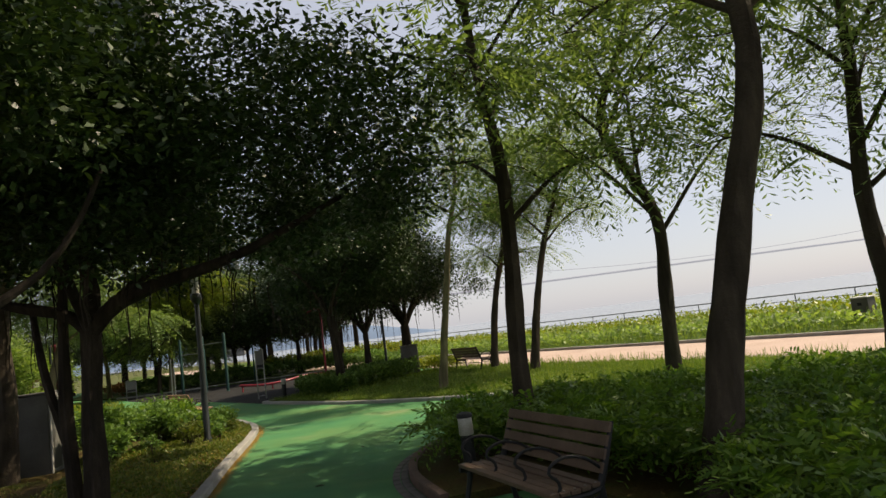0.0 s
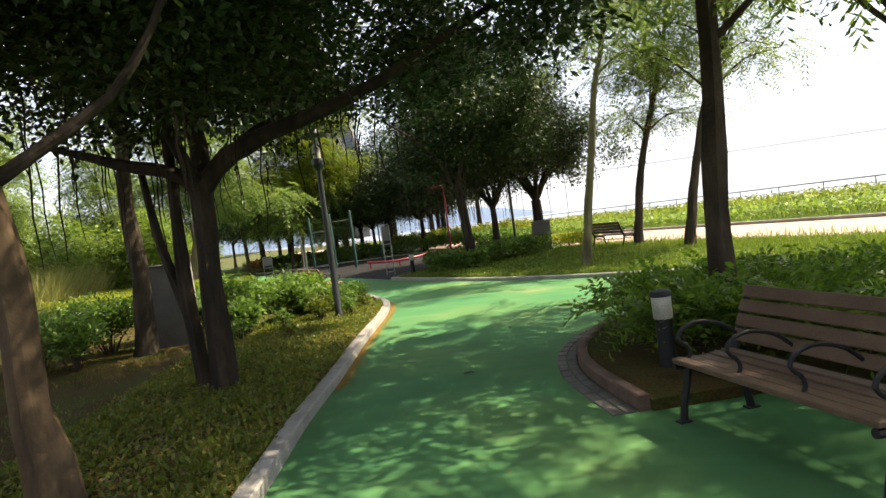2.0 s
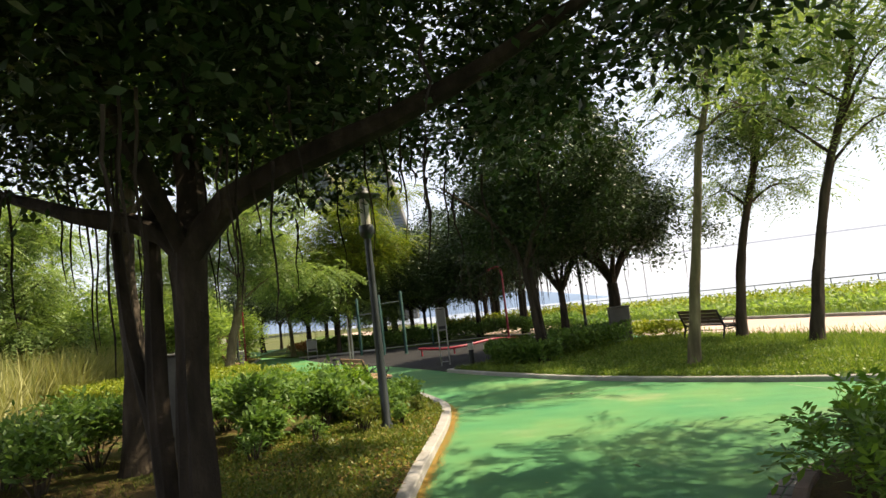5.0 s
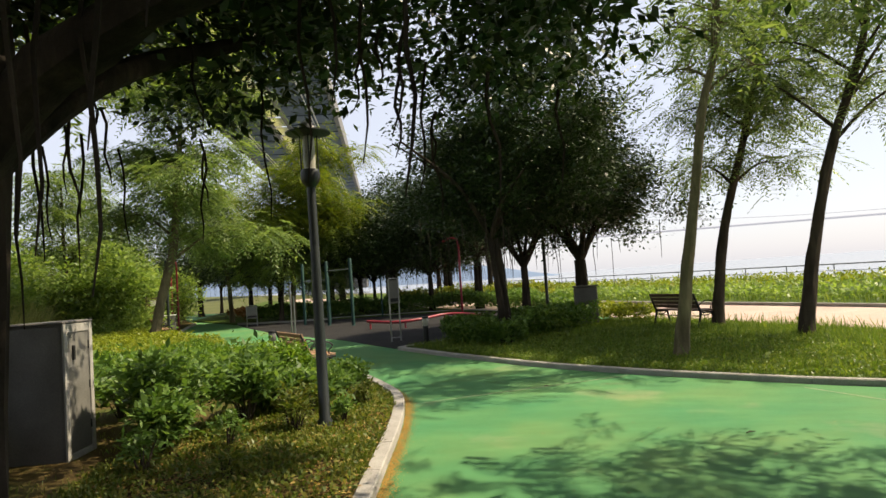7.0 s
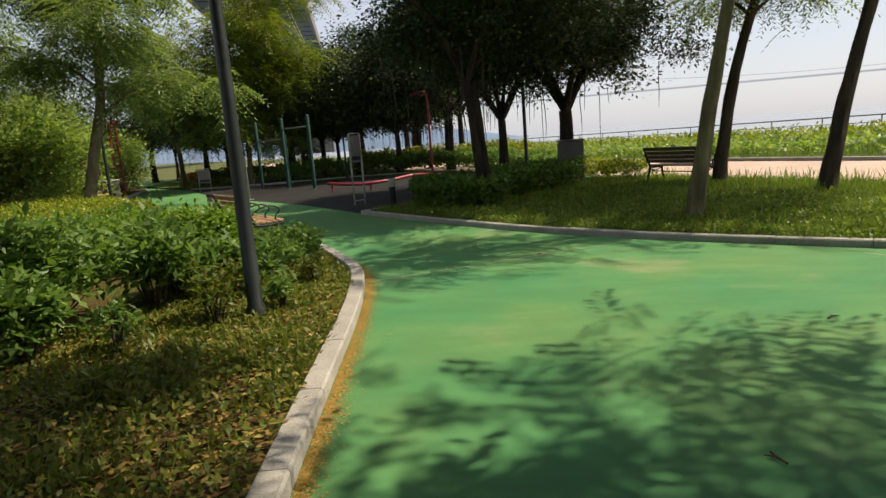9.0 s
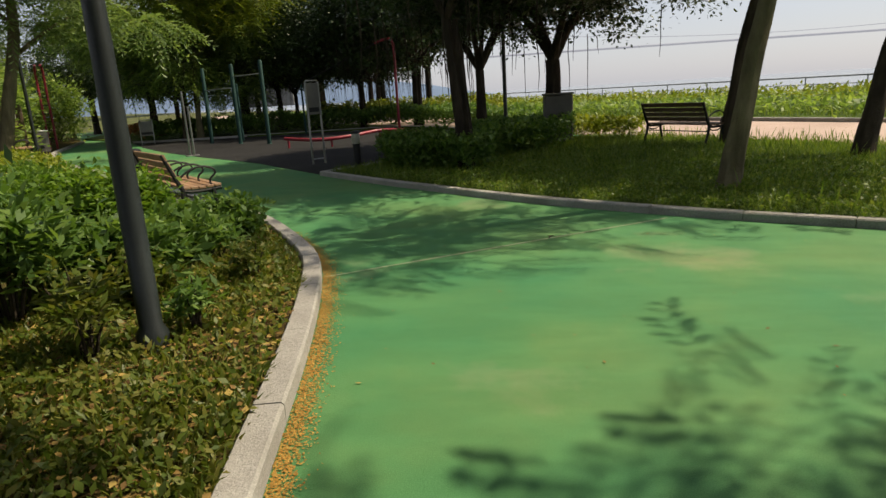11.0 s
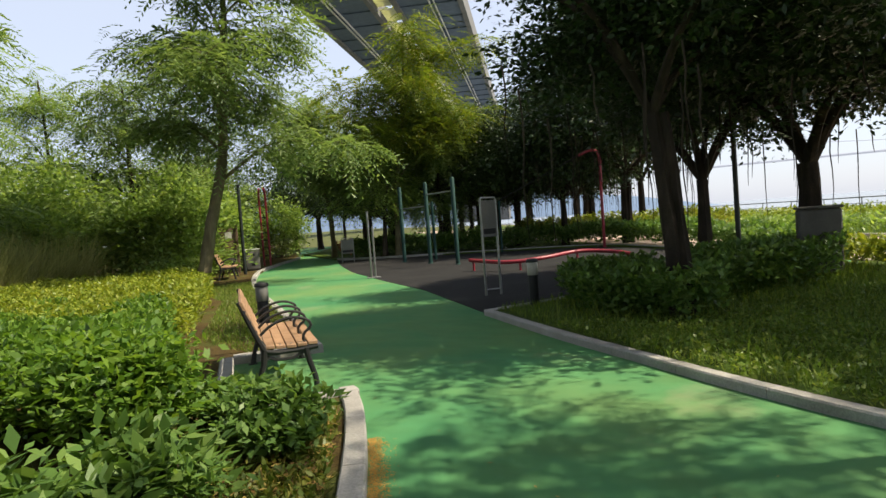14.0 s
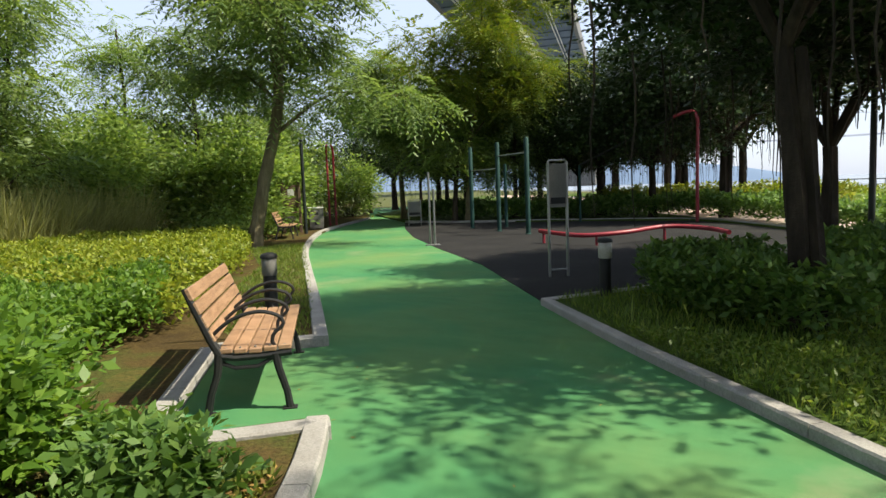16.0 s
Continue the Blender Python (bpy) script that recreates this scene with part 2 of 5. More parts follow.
class Pile:
    """Collects vertices and faces of one mesh."""
    def __init__(self):
        self.v, self.f = [], []

    def add(self, verts, faces):
        n = len(self.v)
        self.v += [tuple(p) for p in verts]
        self.f += [tuple(i + n for i in face) for face in faces]
        return self

    def box(self, x0, y0, z0, x1, y1, z1, m=None, bevel=0.0):
        b = min(bevel, (x1 - x0) / 3, (y1 - y0) / 3, (z1 - z0) / 3)
        rings = [(z0, b), (z0 + b, 0), (z1 - b, 0), (z1, b)] if b > 0 else [(z0, 0), (z1, 0)]
        vs, fs = [], []
        for z, i in rings:
            c = b if b > 0 else 0
            if c:
                ring = [(x0 + c + i * .3, y0 + i), (x1 - c - i * .3, y0 + i), (x1 - i, y0 + c + i * .3), (x1 - i, y1 - c - i * .3),
                        (x1 - c - i * .3, y1 - i), (x0 + c + i * .3, y1 - i), (x0 + i, y1 - c - i * .3), (x0 + i, y0 + c + i * .3)]
            else:
                ring = [(x0, y0), (x1, y0), (x1, y1), (x0, y1)]
            vs += [(x, y, z) for x, y in ring]
        k = len(vs) // len(rings)
        for r in range(len(rings) - 1):
            fs += [(r * k + a, r * k + (a + 1) % k, r * k + k + (a + 1) % k, r * k + k + a) for a in range(k)]
        fs += [tuple(range(k))[::-1], tuple(range(len(vs) - k, len(vs)))]
        if m is not None:
            vs = [m @ Vector(p) for p in vs]
        return self.add(vs, fs)

    def tube(self, pts, radii, segs=8, wobble=0.0, lobes=0, caps=True):
        pts = [Vector(p) for p in pts]
        if not hasattr(radii, "__len__"):
            radii = [radii] * len(pts)
        vs, fs = [], []
        side = None
        for i, p in enumerate(pts):
            d = (pts[min(i + 1, len(pts) - 1)] - pts[max(i - 1, 0)]).normalized()
            if side is None:
                side = d.cross(Vector((0.3, 1, 0.1))).normalized()
            side = (side - d * side.dot(d)).normalized()
            up = d.cross(side)
            for a in range(segs):
                w = 2 * math.pi * a / segs
                r = radii[i] * (1 + wobble * noise.noise((math.cos(w) * 1.5 + p.x * 7, math.sin(w) * 1.5 + p.y * 7, p.z * 1.3)) + (lobes and 0.16 * math.cos(lobes * w + p.z * .8)))
                vs.append(p + side * math.cos(w) * r + up * math.sin(w) * r)
        for i in range(len(pts) - 1):
            fs += [(i * segs + a, i * segs + (a + 1) % segs, (i + 1) * segs + (a + 1) % segs, (i + 1) * segs + a) for a in range(segs)]
        if caps:
            fs += [tuple(range(segs))[::-1], tuple(range(len(vs) - segs, len(vs)))]
        return self.add(vs, fs)

    def lathe(self, profile, x=0, y=0, segs=16):
        return self.tube([(x, y, z) for _, z in profile], [r for r, _ in profile], segs)

    def mesh(self, name, mat, smooth=True):
        me = bpy.data.meshes.new(name)
        me.from_pydata(self.v, [], self.f)
        me.materials.append(mat)
        if smooth:
            me.polygons.foreach_set("use_smooth", [True] * len(me.polygons))
            me.set_sharp_from_angle(angle=radians(38))
        return me


def part(name, pile, mat, parent, label="", smooth=True):
    ob = new(name, pile if isinstance(pile, bpy.types.Mesh) else pile.mesh(name, mat, smooth))
    ob.parent = parent
    if label:
        ob["label"] = label
    return ob


def thing(name, m, label, category, group="", kind=""):
    ob = new(name)
    ob.empty_display_size = 0.2
    ob.matrix_basis = m
    return tagged(ob, label, category, group, kind)


def solid(name, pile, mat, label, category, kind="", group="", smooth=True):
    return tagged(new(name, pile if isinstance(pile, bpy.types.Mesh) else pile.mesh(name, mat, smooth)), label, category, group, kind)


def quads_mesh(name, corners, mat):
    """A mesh of loose four-cornered leaves, from an array (n, 4, 3)."""
    n = len(corners)
    me = bpy.data.meshes.new(name)
    me.vertices.add(n * 4)
    me.vertices.foreach_set("co", corners.astype(np.float32).ravel())
    me.loops.add(n * 4)
    me.loops.foreach_set("vertex_index", np.arange(n * 4, dtype=np.int32))
    me.polygons.add(n)
    me.polygons.foreach_set("loop_start", np.arange(0, n * 4, 4, dtype=np.int32))
    me.update(calc_edges=True)
    me.materials.append(mat)
    return me


def unit(v):
    return v / np.maximum(np.linalg.norm(v, axis=-1, keepdims=True), 1e-9)


def leaves(rng, at, length, width, droop=0.3, lift=0.0, out=None, spread=1.0):
    """Kite-shaped leaves at the points given."""
    n = len(at)
    d = rng.normal(size=(n, 3)) * spread
    if out is not None:
        d += out
    d[:, 2] = d[:, 2] * 0.6 - droop + lift
    d = unit(d)
    s = unit(np.cross(d, rng.normal(size=(n, 3)) * 0.5 + np.array([0, 0, 1.0])))
    k = (length * rng.uniform(0.65, 1.25, n))[:, None]
    w = k * width / length
    up = np.cross(s, d)
    mid = at + d * k * 0.45
    return np.stack([at, mid + s * w * 0.5 + up * w * 0.12, at + d * k, mid - s * w * 0.5 + up * w * 0.12], 1)


def fronds(rng, at, length, pairs, out, droop=0.5):
    """Feathered leaves: rows of narrow leaflets on both sides of a drooping stalk."""
    n = len(at)
    d = out + rng.normal(size=(n, 3)) * 0.6
    d[:, 2] = d[:, 2] * 0.5 - droop * 0.5
    d = unit(d)
    s = unit(np.cross(d, np.array([0, 0, 1.0]) + rng.normal(size=(n, 3)) * 0.3))
    k = length * rng.uniform(0.7, 1.25, n)
    rows = []
    for i in range(pairs):
        f = (i + 0.7) / pairs
        p = at + d * (k * f)[:, None] - np.array([0, 0, 1.0]) * (k * f * f * droop)[:, None]
        ll = (k * 0.30 * (1 - 0.45 * abs(f - 0.45)))[:, None]
        for sign in (1, -1):
            e = unit(s * sign + d * 0.55 - np.array([0, 0, 0.25]) + rng.normal(size=(n, 3)) * 0.12)
            q = d * ll * 0.17
            rows.append(np.stack([p - q, p + e * ll * 0.6 - q * 1.1, p + e * ll, p + e * ll * 0.5 + q * 1.1], 1))
    return np.concatenate(rows)


def inside(poly, pts):
    x, y = pts[:, 0], pts[:, 1]
    hit = np.zeros(len(pts), bool)
    for (x0, y0), (x1, y1) in zip(poly, poly[1:] + poly[:1]):
        c = ((y0 > y) != (y1 > y)) & (x < (x1 - x0) * (y - y0) / (y1 - y0 + 1e-12) + x0)
        hit ^= c
    return hit


def scatter(rng, poly, n):
    p = np.array(poly)
    pts = rng.uniform(p.min(0), p.max(0), (n * 4, 2))
    return pts[inside(poly, pts)][:n]


def sheet(name, poly, z, mat, label, category, holes=()):
    """A flat sheet of ground with the outline poly, and a skirt that goes down into the ground."""
    bm = bmesh.new()
    top = [bm.verts.new((x, y, z)) for x, y in poly]
    low = [bm.verts.new((x, y, z - 0.12)) for x, y in poly]
    for tri in tessellate_polygon([[Vector((x, y, 0)) for x, y in poly]]):
        bm.faces.new([top[i] for i in tri])
    for i in range(len(top)):
        j = (i + 1) % len(top)
        bm.faces.new((top[i], low[i], low[j], top[j]))
    bmesh.ops.recalc_face_normals(bm, faces=bm.faces)
    me = bpy.data.meshes.new(name)
    bm.to_mesh(me)
    bm.free()
    me.materials.append(mat)
    return tagged(new(name, me), label, category, "", "structure")


def curve_points(pts, step):
    """Points at even steps along a smooth line through pts."""
    P = [np.array(p, float) for p in pts]
    fine = []
    for i in range(len(P) - 1):
        a, b, c, d = P[max(i - 1, 0)], P[i], P[i + 1], P[min(i + 2, len(P) - 1)]
        for u in np.linspace(0, 1, 12, endpoint=False):
            fine.append(0.5 * (2 * b + (c - a) * u + (2 * a - 5 * b + 4 * c - d) * u * u + (3 * b - a - 3 * c + d) * u ** 3))
    fine = np.array(fine + [P[-1]])
    along = np.r_[0, np.cumsum(np.linalg.norm(np.diff(fine, axis=0), axis=1))]
    n = max(int(round(along[-1] / step)), 1)
    at = np.linspace(0, along[-1], n + 1)
    return np.stack([np.interp(at, along, fine[:, k]) for k in range(fine.shape[1])], 1)


# ---- ground, sea and distance ----
SHORE = Vector((-0.57, 0.82))       # along the shore
SEA = Vector((0.82, 0.57))          # towards the sea


def shore_point(u, s):
    p = SEA * u + SHORE * s
    return (p.x, p.y)


def shore_strip(u0, u1, s0, s1):
    return [shore_point(u0, s0), shore_point(u1, s0), shore_point(u1, s1), shore_point(u0, s1)]


g = Pile()
prof = [(-2500, -0.06), (36, -0.06), (36.4, -0.06), (36.6, -4.0), (60, -5.0), (4000, -5.0)]
for s in (-3000, 3500):
    g.add([(*shore_point(u, s), z) for u, z in prof], [])
g.f += [(i, i + 1, i + 1 + len(prof), i + len(prof)) for i in range(len(prof) - 1)]
solid("ground", g, M_GROUND, "grassy earth reaching down to the sea wall", "ground", "structure", smooth=False)
solid("water", Pile().add([(*shore_point(u, s), -3.0) for u, s in ((36.5, -3000), (4000, -3000), (4000, 3500), (36.5, 3500))], [(0, 1, 2, 3)]),
      M_WATER, "pale calm sea under bright haze", "sea", "structure", smooth=False)

KERB_L = [(-0.6, -6), (-0.75, -1.5), (-1.2, 1.5), (-1.84, 4.05), (-2.2, 5.4), (-2.55, 7.0), (-2.98, 8.75), (-3.3, 10.2), (-3.6, 11.6), (-3.9, 12.75), (-4.2, 13.6), (-4.7, 14.45), (-5.3, 15.33), (-5.77, 15.9)]
NICHE = [(-5.77, 15.9), (-6.45, 15.12), (-8.05, 16.75), (-7.35, 17.52)]
KERB_L2 = [(-7.35, 17.52), (-9.3, 19.35), (-11.42, 21.3), (-14.0, 23.7), (-16.4, 26.1), (-19.0, 29.0), (-21.3, 32.1), (-26, 40.0)]
KERB_R = [(9.5, 11.2), (6, 12.3), (3.4, 13.15), (2.06, 13.65), (1.2, 14.05), (0.2, 14.6), (-0.5, 15.0), (-1.8, 15.88), (-2.8, 16.7), (-3.7, 17.55), (-4.8, 18.6), (-6.38, 20.25)]
KERB_A = [(-6.38, 20.25), (-5.54, 21.6), (-4.4, 23.4), (-2.9, 26.0)]
KERB_BACK = [(-21.0, 36.6), (-18.2, 36.2), (-13, 37.2), (-8.5, 37.35), (-6.5, 35.3), (-4.8, 32.8), (-3.2, 29.6), (-2.9, 26.0)]
ASPH_EDGE = [(-6.5, 20.5), (-9.2, 23.6), (-12.1, 26.3), (-15.0, 29.2), (-18.0, 32.7), (-21.0, 36.6)]
BED_EDGE = [(0.64, 5.2), (0.24, 6.3), (0.12, 7.2), (0.22, 8.0), (0.55, 8.8), (1.15, 9.4), (2.4, 9.6), (8.0, 7.6)]

sheet("path", [(-40, -10), (22, -10), (22, 22), (-12, 45), (-40, 60)], 0.0, M_PATH, "green rubber path with worn paler patches", "path")
sheet("playground_floor", [tuple(p) for p in ASPH_EDGE] + KERB_BACK[1:] + KERB_A[-2:0:-1], 0.006, M_ASPHALT, "dark grey rubber floor of the exercise area", "exercise area")
sheet("promenade", shore_strip(15.0, 20.2, -60, 120), 0.03, M_PROM, "wide promenade of pale pinkish paving", "promenade")
LAWN_L = [(-60, -20), (-0.75, -20)] + [(x - 0.13, y) for x, y in KERB_L] + [(x - 0.12, y - 0.02) for x, y in NICHE[1:3]] + [(x - 0.12, y + 0.04) for x, y in KERB_L2] + [(-60, 80)]
sheet("lawn_west", LAWN_L, 0.065, M_SOIL, "bed of soil, leaf litter and thin grass", "planting bed")
LAWN_R = [(x, y + 0.12) for x, y in KERB_R] + [(x + 0.12, y) for x, y in KERB_A[1:]] + [shore_point(14.98, 22), shore_point(14.98, -3)]
sheet("lawn_east", LAWN_R, 0.065, M_LAWN, "mown green lawn beside the path", "lawn")
BED_1 = [(x + 0.1, y) for x, y in BED_EDGE] + [(13.0, 3.0), (19, -8), (2.6, -8), (2.6, 1.2), (2.15, 2.6), (2.85, 3.75), (1.65, 5.5)]
sheet("bed_south", BED_1, 0.09, M_SOIL, "soil of the shrub bed behind the bench", "planting bed")
LAWN_N = [tuple(p) for p in KERB_BACK] + [shore_point(14.98, 24), shore_point(14.98, 110), (-60, 110), (-29, 44)]
sheet("lawn_north", LAWN_N, 0.065, M_LAWN, "grass under the trees beyond the exercise area", "lawn")
STRIP = shore_strip(20.4, 33.6, -50, 110)
sheet("lawn_shore", STRIP, 0.07, M_LAWN, "rough grass between promenade and sea", "lawn")


def kerb(name, line, width, height, mat, label, step=0.95, side=1):
    """A row of kerb stones along a line; the stones lie to the left (side 1) or right of it."""
    root = thing(name, Matrix(), label, "kerb", kind="structure")
    pts = curve_points(line, step / 3)
    tang = np.gradient(pts, axis=0)
    tang /= np.linalg.norm(tang, axis=1)[:, None]
    nor = np.stack([-tang[:, 1], tang[:, 0]], 1) * side
    rng = random.Random(len(line) + int(abs(line[0][0]) * 10))
    for i in range(0, len(pts) - 1, 3):
        j = min(i + 3, len(pts) - 1)
        lift = rng.uniform(-0.0015, 0.0015)
        vs, fs = [], []
        for k in range(i, j + 1):
            p = pts[k] + (tang[k] * 0.004 if k == i else (-tang[k] * 0.004 if k == j else 0))
            n = nor[k]
            for w, z in ((0, -0.1), (0, height - 0.015), (0.012, height), (width - 0.012, height), (width, height - 0.015), (width, -0.1)):
                q = p + n * w
                vs.append((q[0], q[1], z + (lift if z > 0 else 0)))
        m = j - i + 1
        for k in range(m - 1):
            fs += [(k * 6 + a, k * 6 + a + 1, k * 6 + 7 + a, k * 6 + 6 + a) for a in range(5)]
        fs += [(5, 4, 3, 2, 1, 0), tuple(range((m - 1) * 6, m * 6))]
        if side > 0:
            fs = [f[::-1] for f in fs]
        part("kerb_stone", Pile().add(vs, fs), mat, root, smooth=False)
    return root


kerb("kerb_1", KERB_L, 0.15, 0.105, M_KERB, "pale concrete kerb curving along the green path")
kerb("kerb_2", NICHE[0:2], 0.15, 0.10, M_KERB, "pale concrete kerb round the bench recess", side=1)
kerb("kerb_3", NICHE[1:3], 0.15, 0.10, M_KERB, "pale concrete kerb behind the bench recess", side=1)
kerb("kerb_4", NICHE[2:4], 0.15, 0.10, M_KERB, "pale concrete kerb round the bench recess", side=1)
kerb("kerb_5", KERB_L2, 0.15, 0.105, M_KERB, "pale concrete kerb curving along the green path")
kerb("kerb_6", KERB_R, 0.13, 0.085, M_KERB, "weathered pale kerb between lawn and green path", side=-1)
kerb("kerb_7", KERB_A, 0.12, 0.09, M_KERB, "pale kerb between lawn and exercise area", side=-1)
kerb("kerb_8", KERB_BACK, 0.12, 0.10, M_KERB, "pale kerb behind the exercise area", side=1)
kerb("promenade_kerb", [shore_point(20.2, s) for s in (-40, -10, 10, 40, 90)], 0.18, 0.14, M_KERB, "low kerb on the far side of the promenade", step=3, side=-1)
kerb("bed_edging", BED_EDGE[:6], 0.11, 0.12, M_EDGE, "dark worn edging round the shrub bed", step=0.5, side=-1)


def brick_row(line, n_rows, parent):
    """Small dark pavers in rows along the outside of a bed."""
    base = None
    pts = curve_points(line, 0.21)
    for r in range(n_rows):
        for i in range(len(pts) - 1):
            d = pts[i + 1] - pts[i]
            a = math.atan2(d[1], d[0])
            nx, ny = -math.sin(a), math.cos(a)
            mid = (pts[i] + pts[i + 1]) / 2 + np.array((nx, ny)) * (0.06 + r * 0.105)
            if base is None:
                base = Pile().box(-0.098, -0.048, -0.03, 0.098, 0.048, 0.012, bevel=0.006).mesh("paver", M_PAVER, False)
            ob = part("paver", base, None, parent)
            ob.matrix_basis = pose(mid[0], mid[1], 0.0, 0, 0, math.degrees(a))


M_PAVER = material("grey_pavers", two_scale((0.09, 0.085, 0.08), (0.14, 0.13, 0.12), (0.18, 0.17, 0.15), 3, 70), 0.9, bump=0.4, bump_scale=90)

# seam lines in the paving and a dusty strip by the kerb
seam = Pile()
for a, b in (((-4.0, 13.15), (-0.9, 15.1)), ((1.25, 13.7), (2.9, 11.2))):
    c = curve_points([a, b], 0.5)
    d = Vector((b[0] - a[0], b[1] - a[1])).normalized()
    for p, q in zip(c[:-1], c[1:]):
        w = 0.012
        seam.add([(p[0] - d.y * w, p[1] + d.x * w, 0.004), (p[0] + d.y * w, p[1] - d.x * w, 0.004), (q[0] + d.y * w, q[1] - d.x * w, 0.004), (q[0] - d.y * w, q[1] + d.x * w, 0.004)], [(0, 1, 2, 3)])
solid("paving_seam", seam, M_LINE, "thin pale seam line across the green paving", "seam", "structure", smooth=False)


# ---- the two bridges and the hill ----
def near_bridge():
    d = Vector((-0.32, 0.947))
    n = Vector((0.947, 0.32))
    m = Matrix(((n.x, d.x, 0, -96), (n.y, d.y, 0, 180), (0, 0, 1, 60), (0, 0, 0, 1)))
    root = thing("road_bridge", m, "huge double-deck road bridge seen from below", "bridge", kind="structure")
    for x0, x1 in ((-20, -3.0), (3.0, 20)):
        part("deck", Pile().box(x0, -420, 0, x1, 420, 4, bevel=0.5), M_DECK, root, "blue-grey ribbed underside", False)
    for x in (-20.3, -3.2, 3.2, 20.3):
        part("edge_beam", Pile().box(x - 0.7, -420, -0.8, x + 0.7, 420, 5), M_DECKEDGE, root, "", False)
    for x in (-13.5, -12.3, 12.3, 13.5):
        part("service_rail", Pile().box(x - 0.14, -420, -1.1, x + 0.14, 420, -0.6), M_WHITE, root, "pale service rail", False)
    for i in range(64):
        part("grating", Pile().box(-3, -418 + i * 13, 1.0, 3, -408 + i * 13, 1.4), M_SLOT, root, "sunlit grating between the decks", False)
    rib = Pile().box(-8.2, -0.25, -0.35, 8.2, 0.25, 0.1).mesh("rib", M_DECK, False)
    for i in range(70):
        for x in (-11.5, 11.5):
            part("rib", rib, None, root).matrix_basis = pose(x, -415 + i * 12, 0)
    for y in (-300, 300):
        part("pier", Pile().box(-20, y - 6, -60, 20, y + 6, 0, bevel=1), M_DECKEDGE, root, "", False)


near_bridge()


def far_bridge():
    root = thing("suspension_bridge", Matrix(), "distant suspension bridge faint in the haze", "bridge", kind="structure")
    a, b = Vector((-420, 1215, 62)), Vector((1500, 1130, 56))
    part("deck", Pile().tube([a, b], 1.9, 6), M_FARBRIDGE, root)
    cab = []
    for i in range(41):
        u = i / 40
        p = a.lerp(b, u)
        cab.append((p.x, p.y, p.z + 8 + 110 * (2 * u - 0.9) ** 2))
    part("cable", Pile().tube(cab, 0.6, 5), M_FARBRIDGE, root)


far_bridge()


def hill():
    """A low headland across the water."""
    rng = random.Random(4)
    vs, fs = [], []
    n, rows = 120, 5
    for i in range(n + 1):
        u = i / n
        x, y = -1500 + u * 1466, 1500 - 600 * u ** 3
        h = 150 * (1 - u) ** 0.55 * (0.75 + 0.25 * noise.noise((u * 7, 0.3, 0))) + 5 * noise.noise((u * 40, 2, 0)) * (1 - u)
        for r in range(rows):
            w = r / (rows - 1)
            vs.append((x - 100 * w, y + 260 * w, -3 + max(h, 0) * math.sin(w * math.pi / 2)))
    for i in range(n):
        fs += [(i * rows + r, (i + 1) * rows + r, (i + 1) * rows + r + 1, i * rows + r + 1) for r in range(rows - 1)]
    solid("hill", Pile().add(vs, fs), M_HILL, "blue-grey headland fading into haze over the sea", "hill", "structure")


hill()


def railing():
    """A long sea railing in panels."""
    root = thing("sea_railing", Matrix(), "long grey metal railing along the sea wall", "railing", kind="structure")
    pts = [Vector((*shore_point(34, s), 0)) for s in np.arange(-34, 92, 3.0)]
    rail = Pile().tube([(0, 0, 0), (3.0, 0, 0)], 0.035, 6).mesh("rail", M_RAIL)
    thin = Pile().tube([(0, 0, 0), (3.0, 0, 0)], 0.02, 5).mesh("rail", M_RAIL)
    post = Pile().tube([(0, 0, -0.1), (0, 0, 1.1)], 0.03, 6).mesh("post", M_RAIL)
    a = math.degrees(math.atan2(SHORE.y, SHORE.x))
    for p in pts:
        part("post", post, None, root).matrix_basis = pose(p.x, p.y, 0)
        for z, me in ((1.1, rail), (0.75, thin), (0.4, thin)):
            part("rail", me, None, root).matrix_basis = pose(p.x, p.y, z, 0, 0, a)


M_RAIL = material("grey_rail_paint", two_scale((0.16, 0.17, 0.19), (0.2, 0.21, 0.23), (0.26, 0.27, 0.28), 2, 30), 0.5)
railing()


# ---- trees ----
def bent(points, steps=6):
    return [Vector(p) for p in curve_points(points, 0.28)]


def limb(pile, points, r0, r1, segs=7, wobble=0.25):
    pts = bent(points)
    n = len(pts)
    pile.tube(pts, [r0 + (r1 - r0) * (i / max(n - 1, 1)) for i in range(n)], segs, wobble)
    return pts


def clump_points(rng, centres, n, radius, flat=0.6):
    pick = rng.integers(0, len(centres), n)
    off = rng.normal(size=(n, 3)) * np.array([1, 1, flat]) * radius
    return centres[pick] + off, off


def fig_crown_mesh(name, seed, n_clumps, n_leaves, size, radius, z0, z1, clump, centre=(0, 0)):
    """A wide dense crown: clumps in a flattened, uneven dome."""
    rng = np.random.default_rng(seed)
    a = rng.uniform(0, 2 * math.pi, n_clumps)
    q = np.sqrt(rng.uniform(0, 1, n_clumps))
    edge = radius * (0.82 + 0.22 * np.sin(a * 3 + seed) + 0.12 * np.sin(a * 7 + 2 * seed))
    top = z1 - (z1 - z0) * 0.55 * q ** 2
    low = z0 + (z1 - z0) * (0.06 * (1 - q) + 0.16 * q ** 3) + 0.22 * np.sin(a * 5)
    z = low + (top - low) * rng.uniform(0, 1, n_clumps)
    centres = np.stack([centre[0] + np.cos(a) * q * edge, centre[1] + np.sin(a) * q * edge, z], 1)
    at, off = clump_points(rng, centres, n_leaves, clump)
    return quads_mesh(name, leaves(rng, at, size, size * 0.5, 0.25, out=off / clump * 0.7), M_LEAF_FIG), centres


